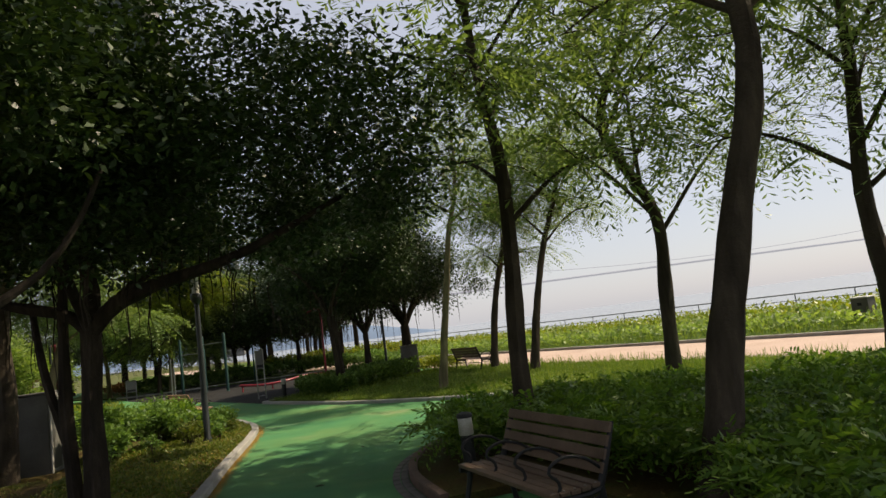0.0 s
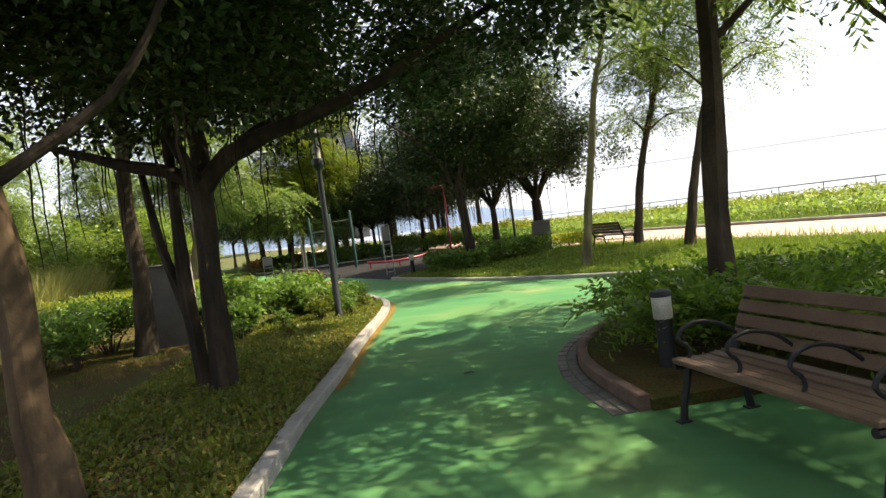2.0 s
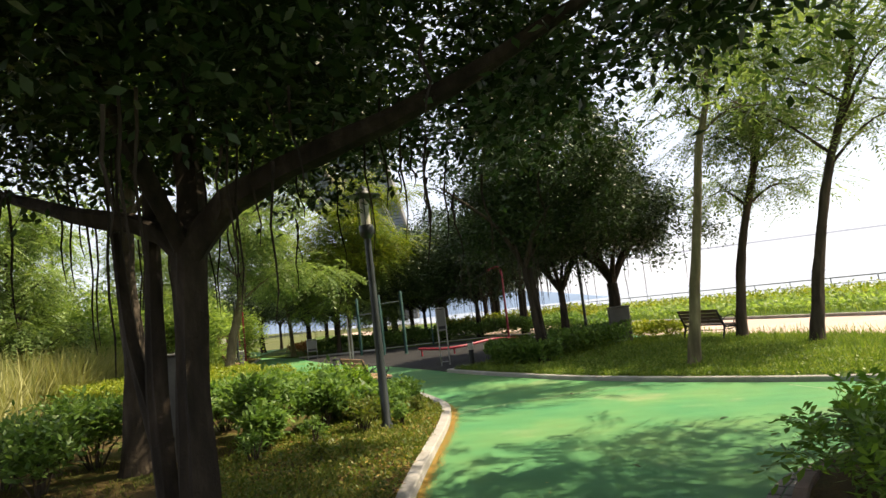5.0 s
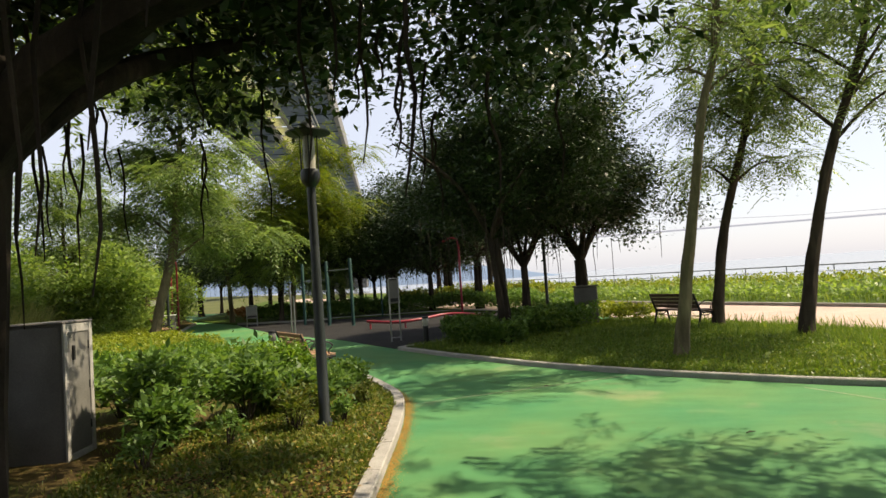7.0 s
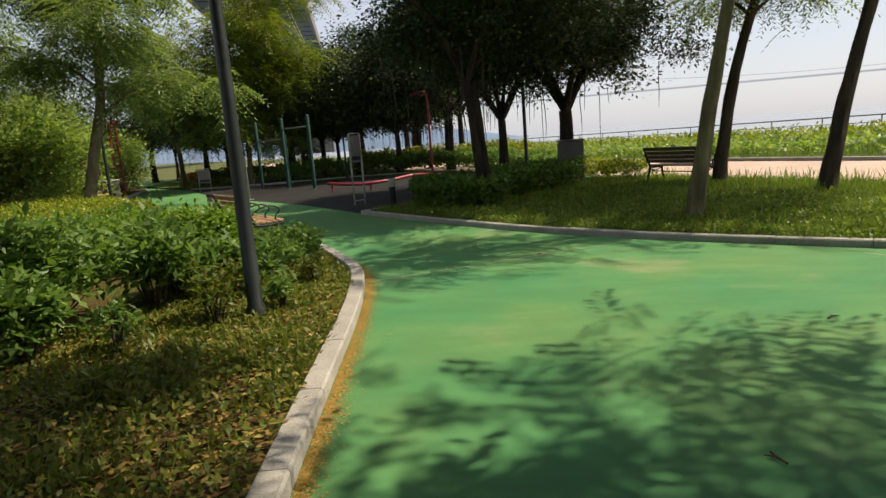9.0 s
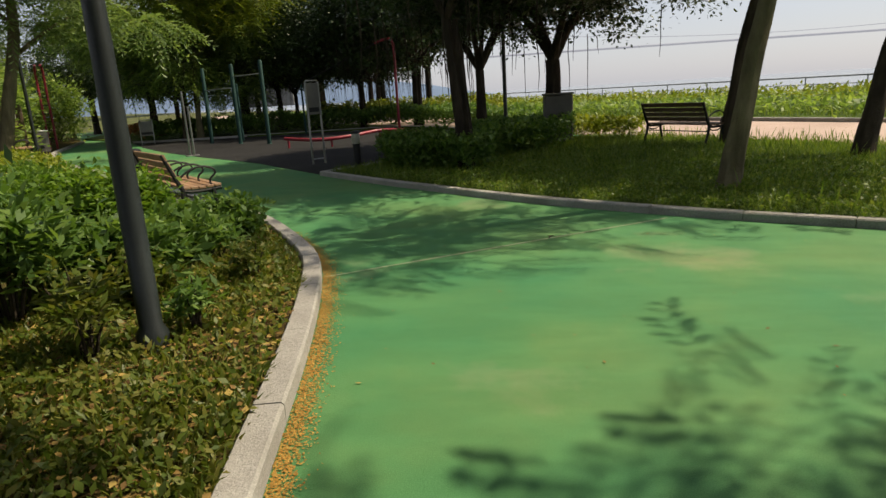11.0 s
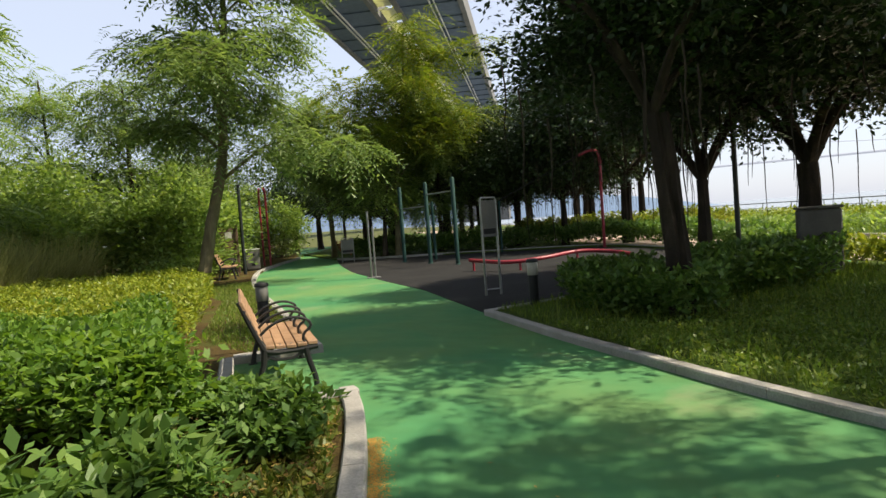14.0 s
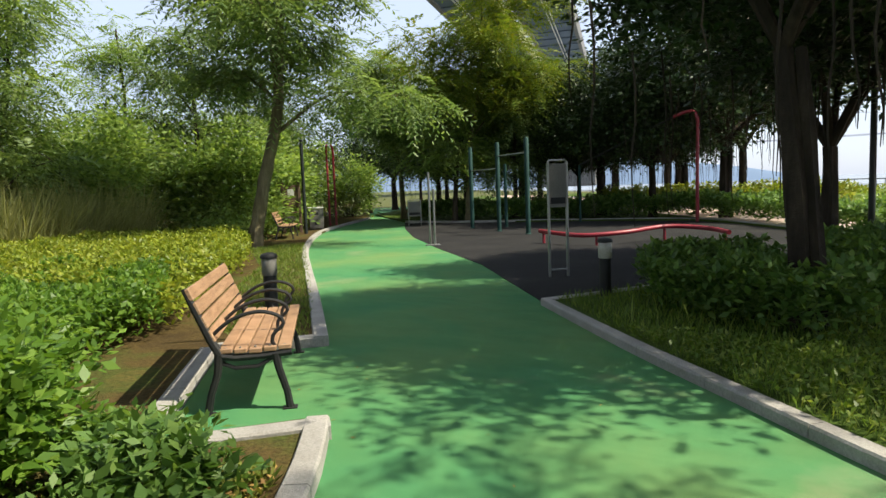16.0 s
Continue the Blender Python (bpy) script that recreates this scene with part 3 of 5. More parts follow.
def hanging_roots(rng, spots, lengths, lean=0.06):
    p = Pile()
    for (x, y, z), l in zip(spots, lengths):
        dx, dy = rng.uniform(-lean, lean, 2)
        pts = [(x + dx * k + 0.02 * math.sin(k * 9 + x), y + dy * k, z - l * k) for k in np.linspace(0, 1, 6)]
        p.tube(pts, [0.012, 0.011, 0.010, 0.009, 0.007, 0.003], 4)
    return p


def fig_tree(name, at, seed, crown, stems, limbs, label, roots=None, group="fig trees", turn=0, grow=1.0, bark=None):
    root = thing(name, Matrix.Translation((*at, 0.05)) @ pose(0, 0, 0, 0, 0, turn) @ Matrix.Scale(grow, 4), label, "tree", group)
    t = Pile()
    for pts, r0, r1 in stems:
        n = bent(pts)
        k = len(n)
        rad = [r0 * (1 + 0.38 * math.exp(-i * 0.9)) + (r1 - r0) * i / max(k - 1, 1) for i in range(k)]
        t.tube(n, rad, 14, 0.3, lobes=5)
    branches = Pile() if bark else t
    for pts, r0, r1 in limbs:
        limb(branches, pts, r0, r1, 8, 0.3)
    part("trunk", t, bark or M_FIGBARK, root, "smooth tan trunk" if bark else "dark furrowed trunk and spreading limbs")
    # Trunk keeps its sunlit tan; shade on the boughs is put into darker bark.
    if bark:
        part("bough", branches, M_FIGBARK, root, "spreading boughs with the crown's shade in their dark colour")
    part("crown", crown, None, root, "dense dark green crown")
    if roots is not None:
        part("root_fringe", roots, M_FIGBARK, root, "thin hanging aerial roots")["kind"] = "stuff"
    return root


def spread_limbs(rng, fork, n, radius, z0, z1, r0):
    out = []
    for i in range(n):
        a = 2 * math.pi * (i + rng.uniform(-0.3, 0.3)) / n
        l = radius * rng.uniform(0.55, 0.9)
        ex, ey = math.cos(a) * l, math.sin(a) * l
        z = rng.uniform(z0, z1)
        out.append(([fork, (fork[0] + ex * 0.35, fork[1] + ey * 0.35, fork[2] + (z - fork[2]) * 0.55), (fork[0] + ex, fork[1] + ey, z)], r0, 0.02))
    return out


rng = np.random.default_rng(11)
# two near figs whose crowns hang over the path
crown, centres = fig_crown_mesh("near_fig_crown", 3, 400, 86000, 0.105, 4.2, 3.0, 6.2, 0.27, (0.95, 0.7))
spots = [(rng.uniform(-2, 2.5), rng.uniform(-2, 2.5), rng.uniform(2.7, 3.3)) for _ in range(70)]
fig_tree("fig_tree", (-3.83, 6.62), 1, crown,
         [([(0, 0, -0.1), (0.03, 0, 0.8), (0.0, 0.05, 1.5), (0.08, 0, 2.33)], 0.122, 0.115),
          ([(-0.32, 0.12, -0.1), (-0.36, 0.1, 0.9), (-0.42, 0.15, 1.6), (-0.40, 0.2, 3.0)], 0.085, 0.055),
          ([(-0.35, 0.1, 0.9), (-0.7, 0.2, 1.7), (-1.0, 0.4, 2.8)], 0.06, 0.04)],
         [([(0.08, 0, 2.28), (0.4, 0.0, 2.58), (1.0, -0.1, 2.75), (2.2, -0.2, 3.0), (3.6, -0.1, 3.6)], 0.12, 0.03),
          ([(0.08, 0, 2.28), (-0.25, 0, 2.55), (-0.8, -0.1, 2.7), (-2.2, 0.1, 3.2)], 0.10, 0.03),
          ([(0.08, 0, 2.28), (0.05, 0.1, 2.7), (-0.1, 0.3, 3.6), (0.1, 0.5, 5.5)], 0.12, 0.03),
          ([(0.08, 0, 2.28), (0.1, -0.4, 2.8), (0.3, -1.2, 3.5), (0.2, -2.6, 4.4)], 0.08, 0.02),
          ([(0.05, 0, 2.2), (0.2, 0.6, 2.8), (0.4, 1.8, 3.4), (0.8, 3.0, 3.9)], 0.08, 0.02)],
         "old fig tree with forked trunk and dark spreading crown", hanging_roots(rng, spots, [rng.uniform(0.3, 1.3) for _ in spots]), "near fig trees")
crown2, _ = fig_crown_mesh("near_fig_crown", 5, 300, 54000, 0.105, 3.3, 3.15, 8.0, 0.28, (-1.0, 0.3))
fig_tree("fig_tree", (-2.87, 3.35), 2, crown2,
         [([(0.03, 0, -0.1), (0.03, 0.0, 0.35), (-0.06, 0.0, 0.8), (-0.04, 0.0, 1.4), (-0.10, -0.05, 2.0), (-0.14, -0.1, 2.7), (-0.2, -0.1, 3.6), (-0.5, -0.1, 4.8)], 0.125, 0.06)],
         [([(-0.1, 0, 2.15), (0.15, 0.22, 2.38), (0.4, 0.5, 2.66), (0.62, 0.72, 3.1), (0.8, 0.9, 3.7)], 0.05, 0.02),
          ([(-0.12, -0.05, 2.3), (-0.35, -0.15, 2.7), (-0.6, -0.3, 3.3), (-1.5, -0.5, 4.2)], 0.08, 0.02),
          ([(-0.1, -0.1, 2.5), (-0.1, -0.8, 3.2), (0.2, -2.2, 4.0)], 0.08, 0.02)],
         "leaning fig tree with smooth tan trunk beside the path", None, "near fig trees", bark=M_TANBARK)

# figs further along
far_a, _ = fig_crown_mesh("fig_crown", 7, 130, 14500, 0.20, 3.7, 2.5, 8.3, 0.42)
far_d, _ = fig_crown_mesh("fig_crown", 17, 180, 58000, 0.115, 3.1, 2.9, 7.8, 0.33, (0.8, 1.2))
far_e, _ = fig_crown_mesh("fig_crown", 19, 140, 40000, 0.12, 3.0, 2.3, 6.9, 0.32)
far_b, _ = fig_crown_mesh("fig_crown", 13, 120, 13000, 0.20, 3.4, 2.4, 7.5, 0.42)


def row_fig(x, y, seed, crown, grow, fork_z, thick, turn, label, roots=40, lean=(0, 0)):
    r = random.Random(seed)
    fork = (lean[0], lean[1], fork_z)
    stems = [([(0, 0, -0.15), (lean[0] * 0.2, lean[1] * 0.2, fork_z * 0.4), fork], thick, thick * 0.75)]
    if seed % 2:
        stems.append(([(thick * 1.1, -0.05, -0.15), (thick * 0.9, 0, 0.7), (fork[0] + 0.15, fork[1], fork_z)], thick * 0.6, thick * 0.45))
    hr = None
    if roots:
        spots = [(r.uniform(-2.2, 2.2), r.uniform(-2.2, 2.2), r.uniform(2.5, 3.1)) for _ in range(roots)]
        hr = hanging_roots(np.random.default_rng(seed), spots, [r.uniform(0.4, 1.9) for _ in spots])
    return fig_tree("fig_tree", (x, y), seed, crown, stems, spread_limbs(r, fork, 6, 3.2, fork_z + 1.0, fork_z + 3.2, thick * 0.55), label, hr, turn=turn, grow=grow)


row_fig(-3.5, 19.8, 21, far_d, 1.0, 2.6, 0.115, 0, "stout fig tree with buttressed trunk beside the exercise area", 14, (-0.2, 0.15))
row_fig(-1.7, 24.6, 22, far_e, 1.05, 1.9, 0.20, 100, "fig tree with a box at its foot on the lawn", 14)
row_fig(-3.6, 26.0, 24, far_e, 1.12, 1.7, 0.13, 200, "forked fig tree beyond the lawn", 20)
for i, (x, y, gr) in enumerate(((-7.6, 38.8, 1.3), (-10.2, 38.6, 0.9), (-13.0, 40.5, 0.9), (-15.6, 44.5, 0.9), (-19.0, 47.0, 0.95), (-12.0, 50.0, 1.0),
                                (-28.5, 54.0, 1.0), (-31.5, 56.0, 1.0), (-34.5, 53.0, 1.0), (-37, 60, 1.1), (-25, 62, 1.1), (-18.5, 56, 1.0), (-32, 47, 0.95), (-15.3, 41.2, 0.95), (-18.0, 43.0, 1.0), (-11.3, 45.0, 1.1), (-26.5, 47.5, 0.9), (-23.0, 45.5, 0.9), (-9, 52, 1.5), (-14, 60, 1.6), (-21, 66, 1.6))):
    row_fig(x, y, 31 + i, (far_a, far_b)[i % 2], gr, 2.0 + 0.2 * (i % 3), 0.14 + 0.03 * (i % 3), i * 67, "dark fig tree with thin hanging roots", 70 if i < 2 else 12)


# slender feathery trees on the lawns
def feather_crown(name, seed, tips, n, length, pairs, spread, mat):
    rng = np.random.default_rng(seed)
    c = np.array(tips)
    at, off = clump_points(rng, c, n, spread, 0.55)
    return quads_mesh(name, fronds(rng, at, length, pairs, off / spread), mat)


def slender_tree(at, seed, height, thick, trunk, mat_bark, mat_leaf, label, group="slender trees", n=1500, reach=2.2, low=0.5, length=0.5, spread=0.40, turn=0):
    """A thin curved trunk that forks into rising limbs with feathery leaves."""
    r = random.Random(seed)
    root = thing("slender_tree", pose(at[0], at[1], 0.05, 0, 0, turn), label, "tree", group)
    t = Pile()
    line = [Vector(p) for p in curve_points([(x, y, z * height) for x, y, z in trunk], 0.3)]
    k = len(line)
    t.tube(line, [thick * ((1 + 0.5 * math.exp(-i * 1.2)) - 0.72 * i / (k - 1)) for i in range(k)], 10, 0.22)
    tips = []
    for i in range(11):
        u = low + (0.97 - low) * (i + r.random() * 0.6) / 11
        p = line[int(u * (k - 1))]
        a = i * 2.4 + r.uniform(-0.4, 0.4)
        l = reach * r.uniform(0.6, 1.1) * (1.15 - 0.6 * (u - low))
        e = p + Vector((math.cos(a) * l, math.sin(a) * l, l * r.uniform(0.25, 0.75)))
        m = p.lerp(e, 0.5) + Vector((0, 0, 0.18 * l))
        b = limb(t, [p, m, e], thick * 0.30 * (1.2 - u * 0.5), 0.010, 6, 0.2)
        for s in (0.45, 0.65, 0.82, 1.0):
            q = b[int(s * (len(b) - 1))]
            tips.append(q)
            for _ in range(2):
                f = q + Vector((r.uniform(-1, 1), r.uniform(-1, 1), r.uniform(-0.25, 0.5))) * 0.75
                t.tube([q, q.lerp(f, 0.5) + Vector((0, 0, 0.08)), f], [0.012, 0.008, 0.004], 4)
                tips.append(f)
    tips += [line[-1], line[-1] + Vector((0.2, 0, 0.5))]
    part("trunk", t, mat_bark, root)
    part("crown", feather_crown("feather_crown", seed, tips, n, length, 6, spread, mat_leaf), None, root, "airy crown of feathery leaves")
    return root


STRAIGHT = [(0, 0, -0.02), (0.12, 0, 0.18), (0.05, 0, 0.36), (0.25, 0, 0.6), (0.3, 0, 0.8), (0.35, 0, 1.0)]
LEANING = [(0, 0, -0.02), (-0.05, 0, 0.2), (-0.2, 0, 0.4), (-0.55, 0, 0.6), (-0.6, 0.1, 0.8), (-0.4, 0, 1.0)]
RIGHTWARD = [(0, 0, -0.02), (0.1, 0, 0.2), (0.25, 0, 0.42), (0.65, 0, 0.62), (0.85, 0, 0.8), (1.0, 0, 1.0)]
slender_tree((0.05, 16.45), 1, 7.6, 0.125, [(0, 0, -0.02), (0.25, 0, 0.2), (0.52, 0, 0.4), (0.75, 0, 0.58), (1.1, 0, 0.75), (1.2, 0, 1.0)], M_PALEBARK, M_LEAF_FEATHER, "slender tree with pale mossy trunk on the lawn", n=450, low=0.64, reach=1.1)
slender_tree((1.65, 22.1), 2, 8.2, 0.15, [(0, 0, -0.02), (0.2, 0, 0.18), (0.5, 0, 0.36), (1.1, 0, 0.6), (1.6, 0, 0.82), (1.8, 0, 1.0)], M_BARK, M_LEAF_FEATHER, "slender tree beside the promenade bench", n=2600, low=0.42)
slender_tree((2.85, 19.2), 3, 8.0, 0.15, [(0, 0, -0.02), (0.3, 0, 0.2), (0.55, 0, 0.34), (0.9, 0, 0.5), (1.6, 0, 0.74), (2.0, 0, 1.0)], M_BARK, M_LEAF_FEATHER, "slender tree curving towards the sea", n=1400, low=0.5)
slender_tree((1.76, 7.9), 4, 8.2, 0.155, [(0, 0, -0.02), (0.03, 0, 0.16), (0.14, 0, 0.34), (0.16, 0, 0.5), (0.0, 0, 0.68), (-0.1, 0, 1.0)], M_BARK, M_LEAF_FEATHER, "dark slender tree rising from the shrub bed", n=1000, low=0.42, length=0.6)
slender_tree((4.5, 9.9), 5, 8.0, 0.145, [(0, 0, -0.02), (0.1, 0, 0.2), (0.18, 0, 0.40), (-0.3, 0, 0.54), (-0.5, 0, 0.65), (0.2, 0, 0.85), (0.4, 0, 1.0)], M_BARK, M_LEAF_FEATHER, "curved slender tree rising from the shrub bed", n=1150, low=0.36, length=0.6, reach=2.6)
slender_tree((3.1, 4.25), 6, 8.5, 0.17, [(0, 0, -0.02), (0.35, 0, 0.18), (0.88, 0, 0.4), (0.98, 0, 0.5), (0.85, 0, 0.64), (0.7, 0, 1.0)], M_BARK, M_LEAF_FEATHER, "thick dark leaning trunk in the shrub bed", n=1000, low=0.5)
slender_tree((6.9, 7.7), 7, 8.0, 0.16, STRAIGHT, M_BARK, M_LEAF_FEATHER, "tree at the seaward end of the shrub bed", n=1500, low=0.36)
# Two added trees; the first one's crown is thickened to shade the bench.
slender_tree((6.8, 3.0), 9, 9.0, 0.17, STRAIGHT, M_BARK, M_LEAF_FEATHER, "added slender tree in the shrub bed, its crown shading the bench", n=1700, low=0.45, reach=2.6)
slender_tree((9.5, 6.3), 10, 9.0, 0.17, LEANING, M_BARK, M_LEAF_FEATHER, "added slender tree near the promenade", n=700, low=0.45, reach=2.6)
# trees on the landward side
slender_tree((-7.3, 9.6), 11, 7.5, 0.17, STRAIGHT, M_BARK, M_LEAF_WILD, "brown-trunked tree behind the electric cabinet", "landward trees", n=1600, low=0.45)
slender_tree((-17.2, 24.7), 12, 10.0, 0.20, [(0, 0, -0.02), (0.35, 0, 0.15), (0.9, 0, 0.37), (1.1, 0, 0.6), (1.3, 0, 0.78), (1.3, 0, 1.0)], M_PALEBARK, M_LEAF_FEATHER, "tall leaning tree with airy pale green crown", "landward trees", turn=35, n=3800, low=0.32, reach=3.0, length=0.72, spread=0.40)
slender_tree((-17.7, 36.9), 13, 8.6, 0.15, RIGHTWARD, M_PALEBARK, M_LEAF_LIME, "lime-yellow feathery tree beside the path", "landward trees", n=3200, low=0.42, reach=3.4, length=0.72, spread=0.40)
slender_tree((-22.5, 38.5), 14, 7.5, 0.15, LEANING, M_PALEBARK, M_LEAF_FEATHER, "feathery tree beside the path", "landward trees", n=3000, low=0.34, reach=2.8, length=0.72, spread=0.40)
for i, (x, y, h) in enumerate(((-30, 12, 8.5), (-22.5, 20.5, 7.0), (-26, 22, 8.5), (-24, 28, 7.5), (-33, 30, 9.5), (-27, 35, 7.5), (-36, 22, 10.5), (-44, 27, 12), (-18.5, 37, 6.8), (-16.5, 39, 6.8))):
    slender_tree((x, y), 40 + i, h, 0.13, (STRAIGHT, LEANING, RIGHTWARD)[i % 3], M_BARK, (M_LEAF_WILD, M_LEAF_FEATHER)[i % 2], "bushy young tree in the landward thicket", "thicket trees", n=1700, low=0.2, reach=2.2, length=0.72, spread=0.40, turn=i * 50)


# ---- shrubs, hedges, grass ----
def bush(at, radius, height, n, size, mat, seed, label, name="shrub", group="shrubs", stems=6, droop=0.0, width=0.5):
    """A shrub: thin stems from the ground and many leaves in uneven clumps."""
    rng = np.random.default_rng(seed)
    root = thing(name, pose(at[0], at[1], 0.06), label, "shrub", group)
    k = int(40 + 40 * max(radius - 0.6, 0))
    a, q = rng.uniform(0, 6.283, k), np.sqrt(rng.uniform(0, 1, k))
    rr = radius * (0.85 + 0.2 * np.sin(3 * a + seed))
    c = np.stack([np.cos(a) * q * rr, np.sin(a) * q * rr, height * ((0.35 if radius < 1.2 else 0.08) + (0.55 if radius < 1.2 else 0.85) * rng.uniform(0, 1, k) * (1.08 - 0.45 * q))], 1)
    p = Pile()
    for k in range(stems):
        e = c[k]
        p.tube([(e[0] * 0.15, e[1] * 0.15, -0.05), (e[0] * 0.5, e[1] * 0.5, e[2] * 0.55), tuple(e)], [0.014, 0.010, 0.004], 5)
    part("stem", p, M_BARK, root)
    at3, off = clump_points(rng, c, n, min(radius * 0.22, 0.34), 0.7)
    at3[:, 2] = np.maximum(at3[:, 2], 0.03)
    part("foliage", quads_mesh("foliage", leaves(rng, at3, size, size * width, droop, 0.25, out=off * 4), mat), None, root)
    return root


def hedge(name, poly, low, high, n, size, mat, seed, label, category="hedge"):
    """A mass of leaves over an area, with an uneven top."""
    rng = np.random.default_rng(seed)
    p = scatter(rng, poly, n)
    h = np.array([high + 0.35 * (high - low) * noise.noise((x * 0.9, y * 0.9, seed)) + 0.22 * (high - low) * noise.noise((x * 3.1, y * 3.1, seed)) for x, y in p])
    z = low + (h - low) * rng.uniform(0, 1, len(p)) ** 0.45
    at = np.stack([p[:, 0], p[:, 1], z], 1)
    return solid(name, quads_mesh(name, leaves(rng, at, size, size * 0.5, -0.1, 0.35), mat), None, label, category, "stuff")


def blades(name, poly, n, height, width, mat, seed, label, category="grass", base=0.06, lean=0.5, patch=0.0):
    rng = np.random.default_rng(seed)
    p = scatter(rng, poly, n)
    if patch:
        keep = np.array([noise.noise((x * 0.8, y * 0.8, seed)) + 0.5 * noise.noise((x * 2.5, y * 2.5, seed)) for x, y in p]) > patch - 0.5 + rng.uniform(-0.25, 0.25, len(p))
        p = p[keep]
    n = len(p)
    a = rng.uniform(0, 6.283, n)
    h = height * rng.uniform(0.45, 1.25, n)
    s = np.stack([np.cos(a), np.sin(a), np.zeros(n)], 1) * (width * rng.uniform(0.6, 1.3, n))[:, None]
    o = rng.normal(size=(n, 3)) * lean
    o[:, 2] = 1
    o = unit(o) * h[:, None]
    b = np.concatenate([p, np.full((n, 1), base)], 1)
    tip = b + o
    mid = b + o * 0.55 + np.array([0, 0, 0.06]) * h[:, None]
    return solid(name, quads_mesh(name, np.stack([b - s * 0.5, mid - s * 0.45, tip, mid + s * 0.45], 1), mat), None, label, category, "stuff")


# shrub bed behind the first bench
hedge("hedge", [(0.75, 6.3), (0.55, 7.3), (0.75, 8.6), (1.4, 9.2), (2.6, 9.3), (6, 8.2), (9, 7.0), (9, 2.0), (5.5, 0.5), (3.2, 1.0), (2.9, 3.3), (3.0, 4.0), (1.9, 5.9)], 0.1, 0.62, 62000, 0.09, M_LEAF_HEDGE, 1, "sprawling bright green shrub bed behind the bench", "shrubs")
hedge("hedge", [(9, 7.0), (14, 5.0), (14, -3), (5.5, -3), (5.5, 0.5), (9, 2.0)], 0.1, 0.70, 22000, 0.13, M_LEAF_HEDGE, 2, "sprawling bright green shrub bed towards the promenade", "shrubs")
def shoots(name, poly, n, low, high, length, mat, seed, label):
    """Arching feathered shoots that break up the top and rim of a shrub bed."""
    rng = np.random.default_rng(seed)
    p = scatter(rng, poly, n)
    at = np.concatenate([p, rng.uniform(low, high, (len(p), 1))], 1)
    out = rng.normal(size=(len(p), 3)) * 0.8
    out[:, 2] = np.abs(out[:, 2]) + 0.5
    return solid(name, quads_mesh(name, fronds(rng, at, length, 5, out, 0.45), mat), None, label, "shrubs", "stuff")


shoots("shrub_shoots", [(0.5, 6.4), (0.25, 7.3), (0.4, 8.4), (1.1, 9.3), (2.6, 9.5), (6, 8.4), (8, 7.2), (8, 2.5), (5.5, 0.8), (3.2, 1.2), (2.8, 3.3), (3.0, 4.0), (1.8, 5.8)], 5200, 0.35, 0.66, 0.34, M_LEAF_HEDGE, 41, "arching bright green shoots over the shrub bed")
# right-hand lawn hedges
hedge("hedge", [(-5.3, 20.6), (-4.6, 19.75), (-3.4, 18.95), (-2.9, 19.5), (-3.2, 20.9), (-4.4, 22.3), (-5.2, 21.6)], 0.1, 0.62, 11000, 0.11, M_LEAF_SHRUB, 3, "clipped green hedge between lawn and exercise area")
hedge("hedge", [(-3.9, 22.6), (-3.0, 20.9), (-1.9, 22.0), (-1.2, 24.0), (-2.6, 25.6)], 0.1, 0.7, 7000, 0.12, M_LEAF_SHRUB, 4, "loose dark green hedge round the fig trees")
hedge("hedge", [(-0.9, 24.2), (0.2, 23.6), (0.5, 24.6), (-1.6, 28.0), (-2.3, 27.4)], 0.1, 0.55, 3200, 0.13, M_LEAF_YELLOW, 5, "yellow-green shrubs at the edge of the promenade")
hedge("hedge", [(-20.5, 36.9), (-13, 37.4), (-8.3, 37.6), (-6.25, 35.5), (-4.55, 32.9), (-3.6, 33.3), (-5.2, 36.6), (-8.3, 39.6), (-13, 39.2), (-21, 38.4)], 0.08, 0.9, 17000, 0.17, M_LEAF_SHRUB, 6, "dark hedge behind the exercise area")
hedge("hedge", [(-13, 40), (-8, 40.2), (-3.5, 38.0), (-3.5, 40), (-8, 43), (-14, 43)], 0.2, 1.15, 6000, 0.2, M_LEAF_YELLOW, 7, "sunlit yellow-green hedge beyond the exercise area")
hedge("hedge", [(-4.55, 33.0), (-3.0, 29.65), (-2.74, 26.4), (-1.7, 26.8), (-2.2, 29.8), (-3.6, 33.4)], 0.1, 0.75, 5000, 0.15, M_LEAF_SHRUB, 14, "dark hedge on the seaward side of the exercise area")
# shore strip
hedge("hedge", shore_strip(20.8, 33, -12, 60), 0.1, 0.52, 30000, 0.22, M_LEAF_WILD, 8, "rough low bushes along the shore", "shrubs")
hedge("hedge", shore_strip(24, 33, -12, 60), 0.2, 0.75, 12000, 0.22, M_LEAF_YELLOW, 9, "yellowish creeping bushes by the sea railing", "shrubs")
blades("grass", shore_strip(20.5, 24, -12, 50), 16000, 0.38, 0.03, M_GRASS, 10, "tall rough grass along the promenade", lean=0.3)
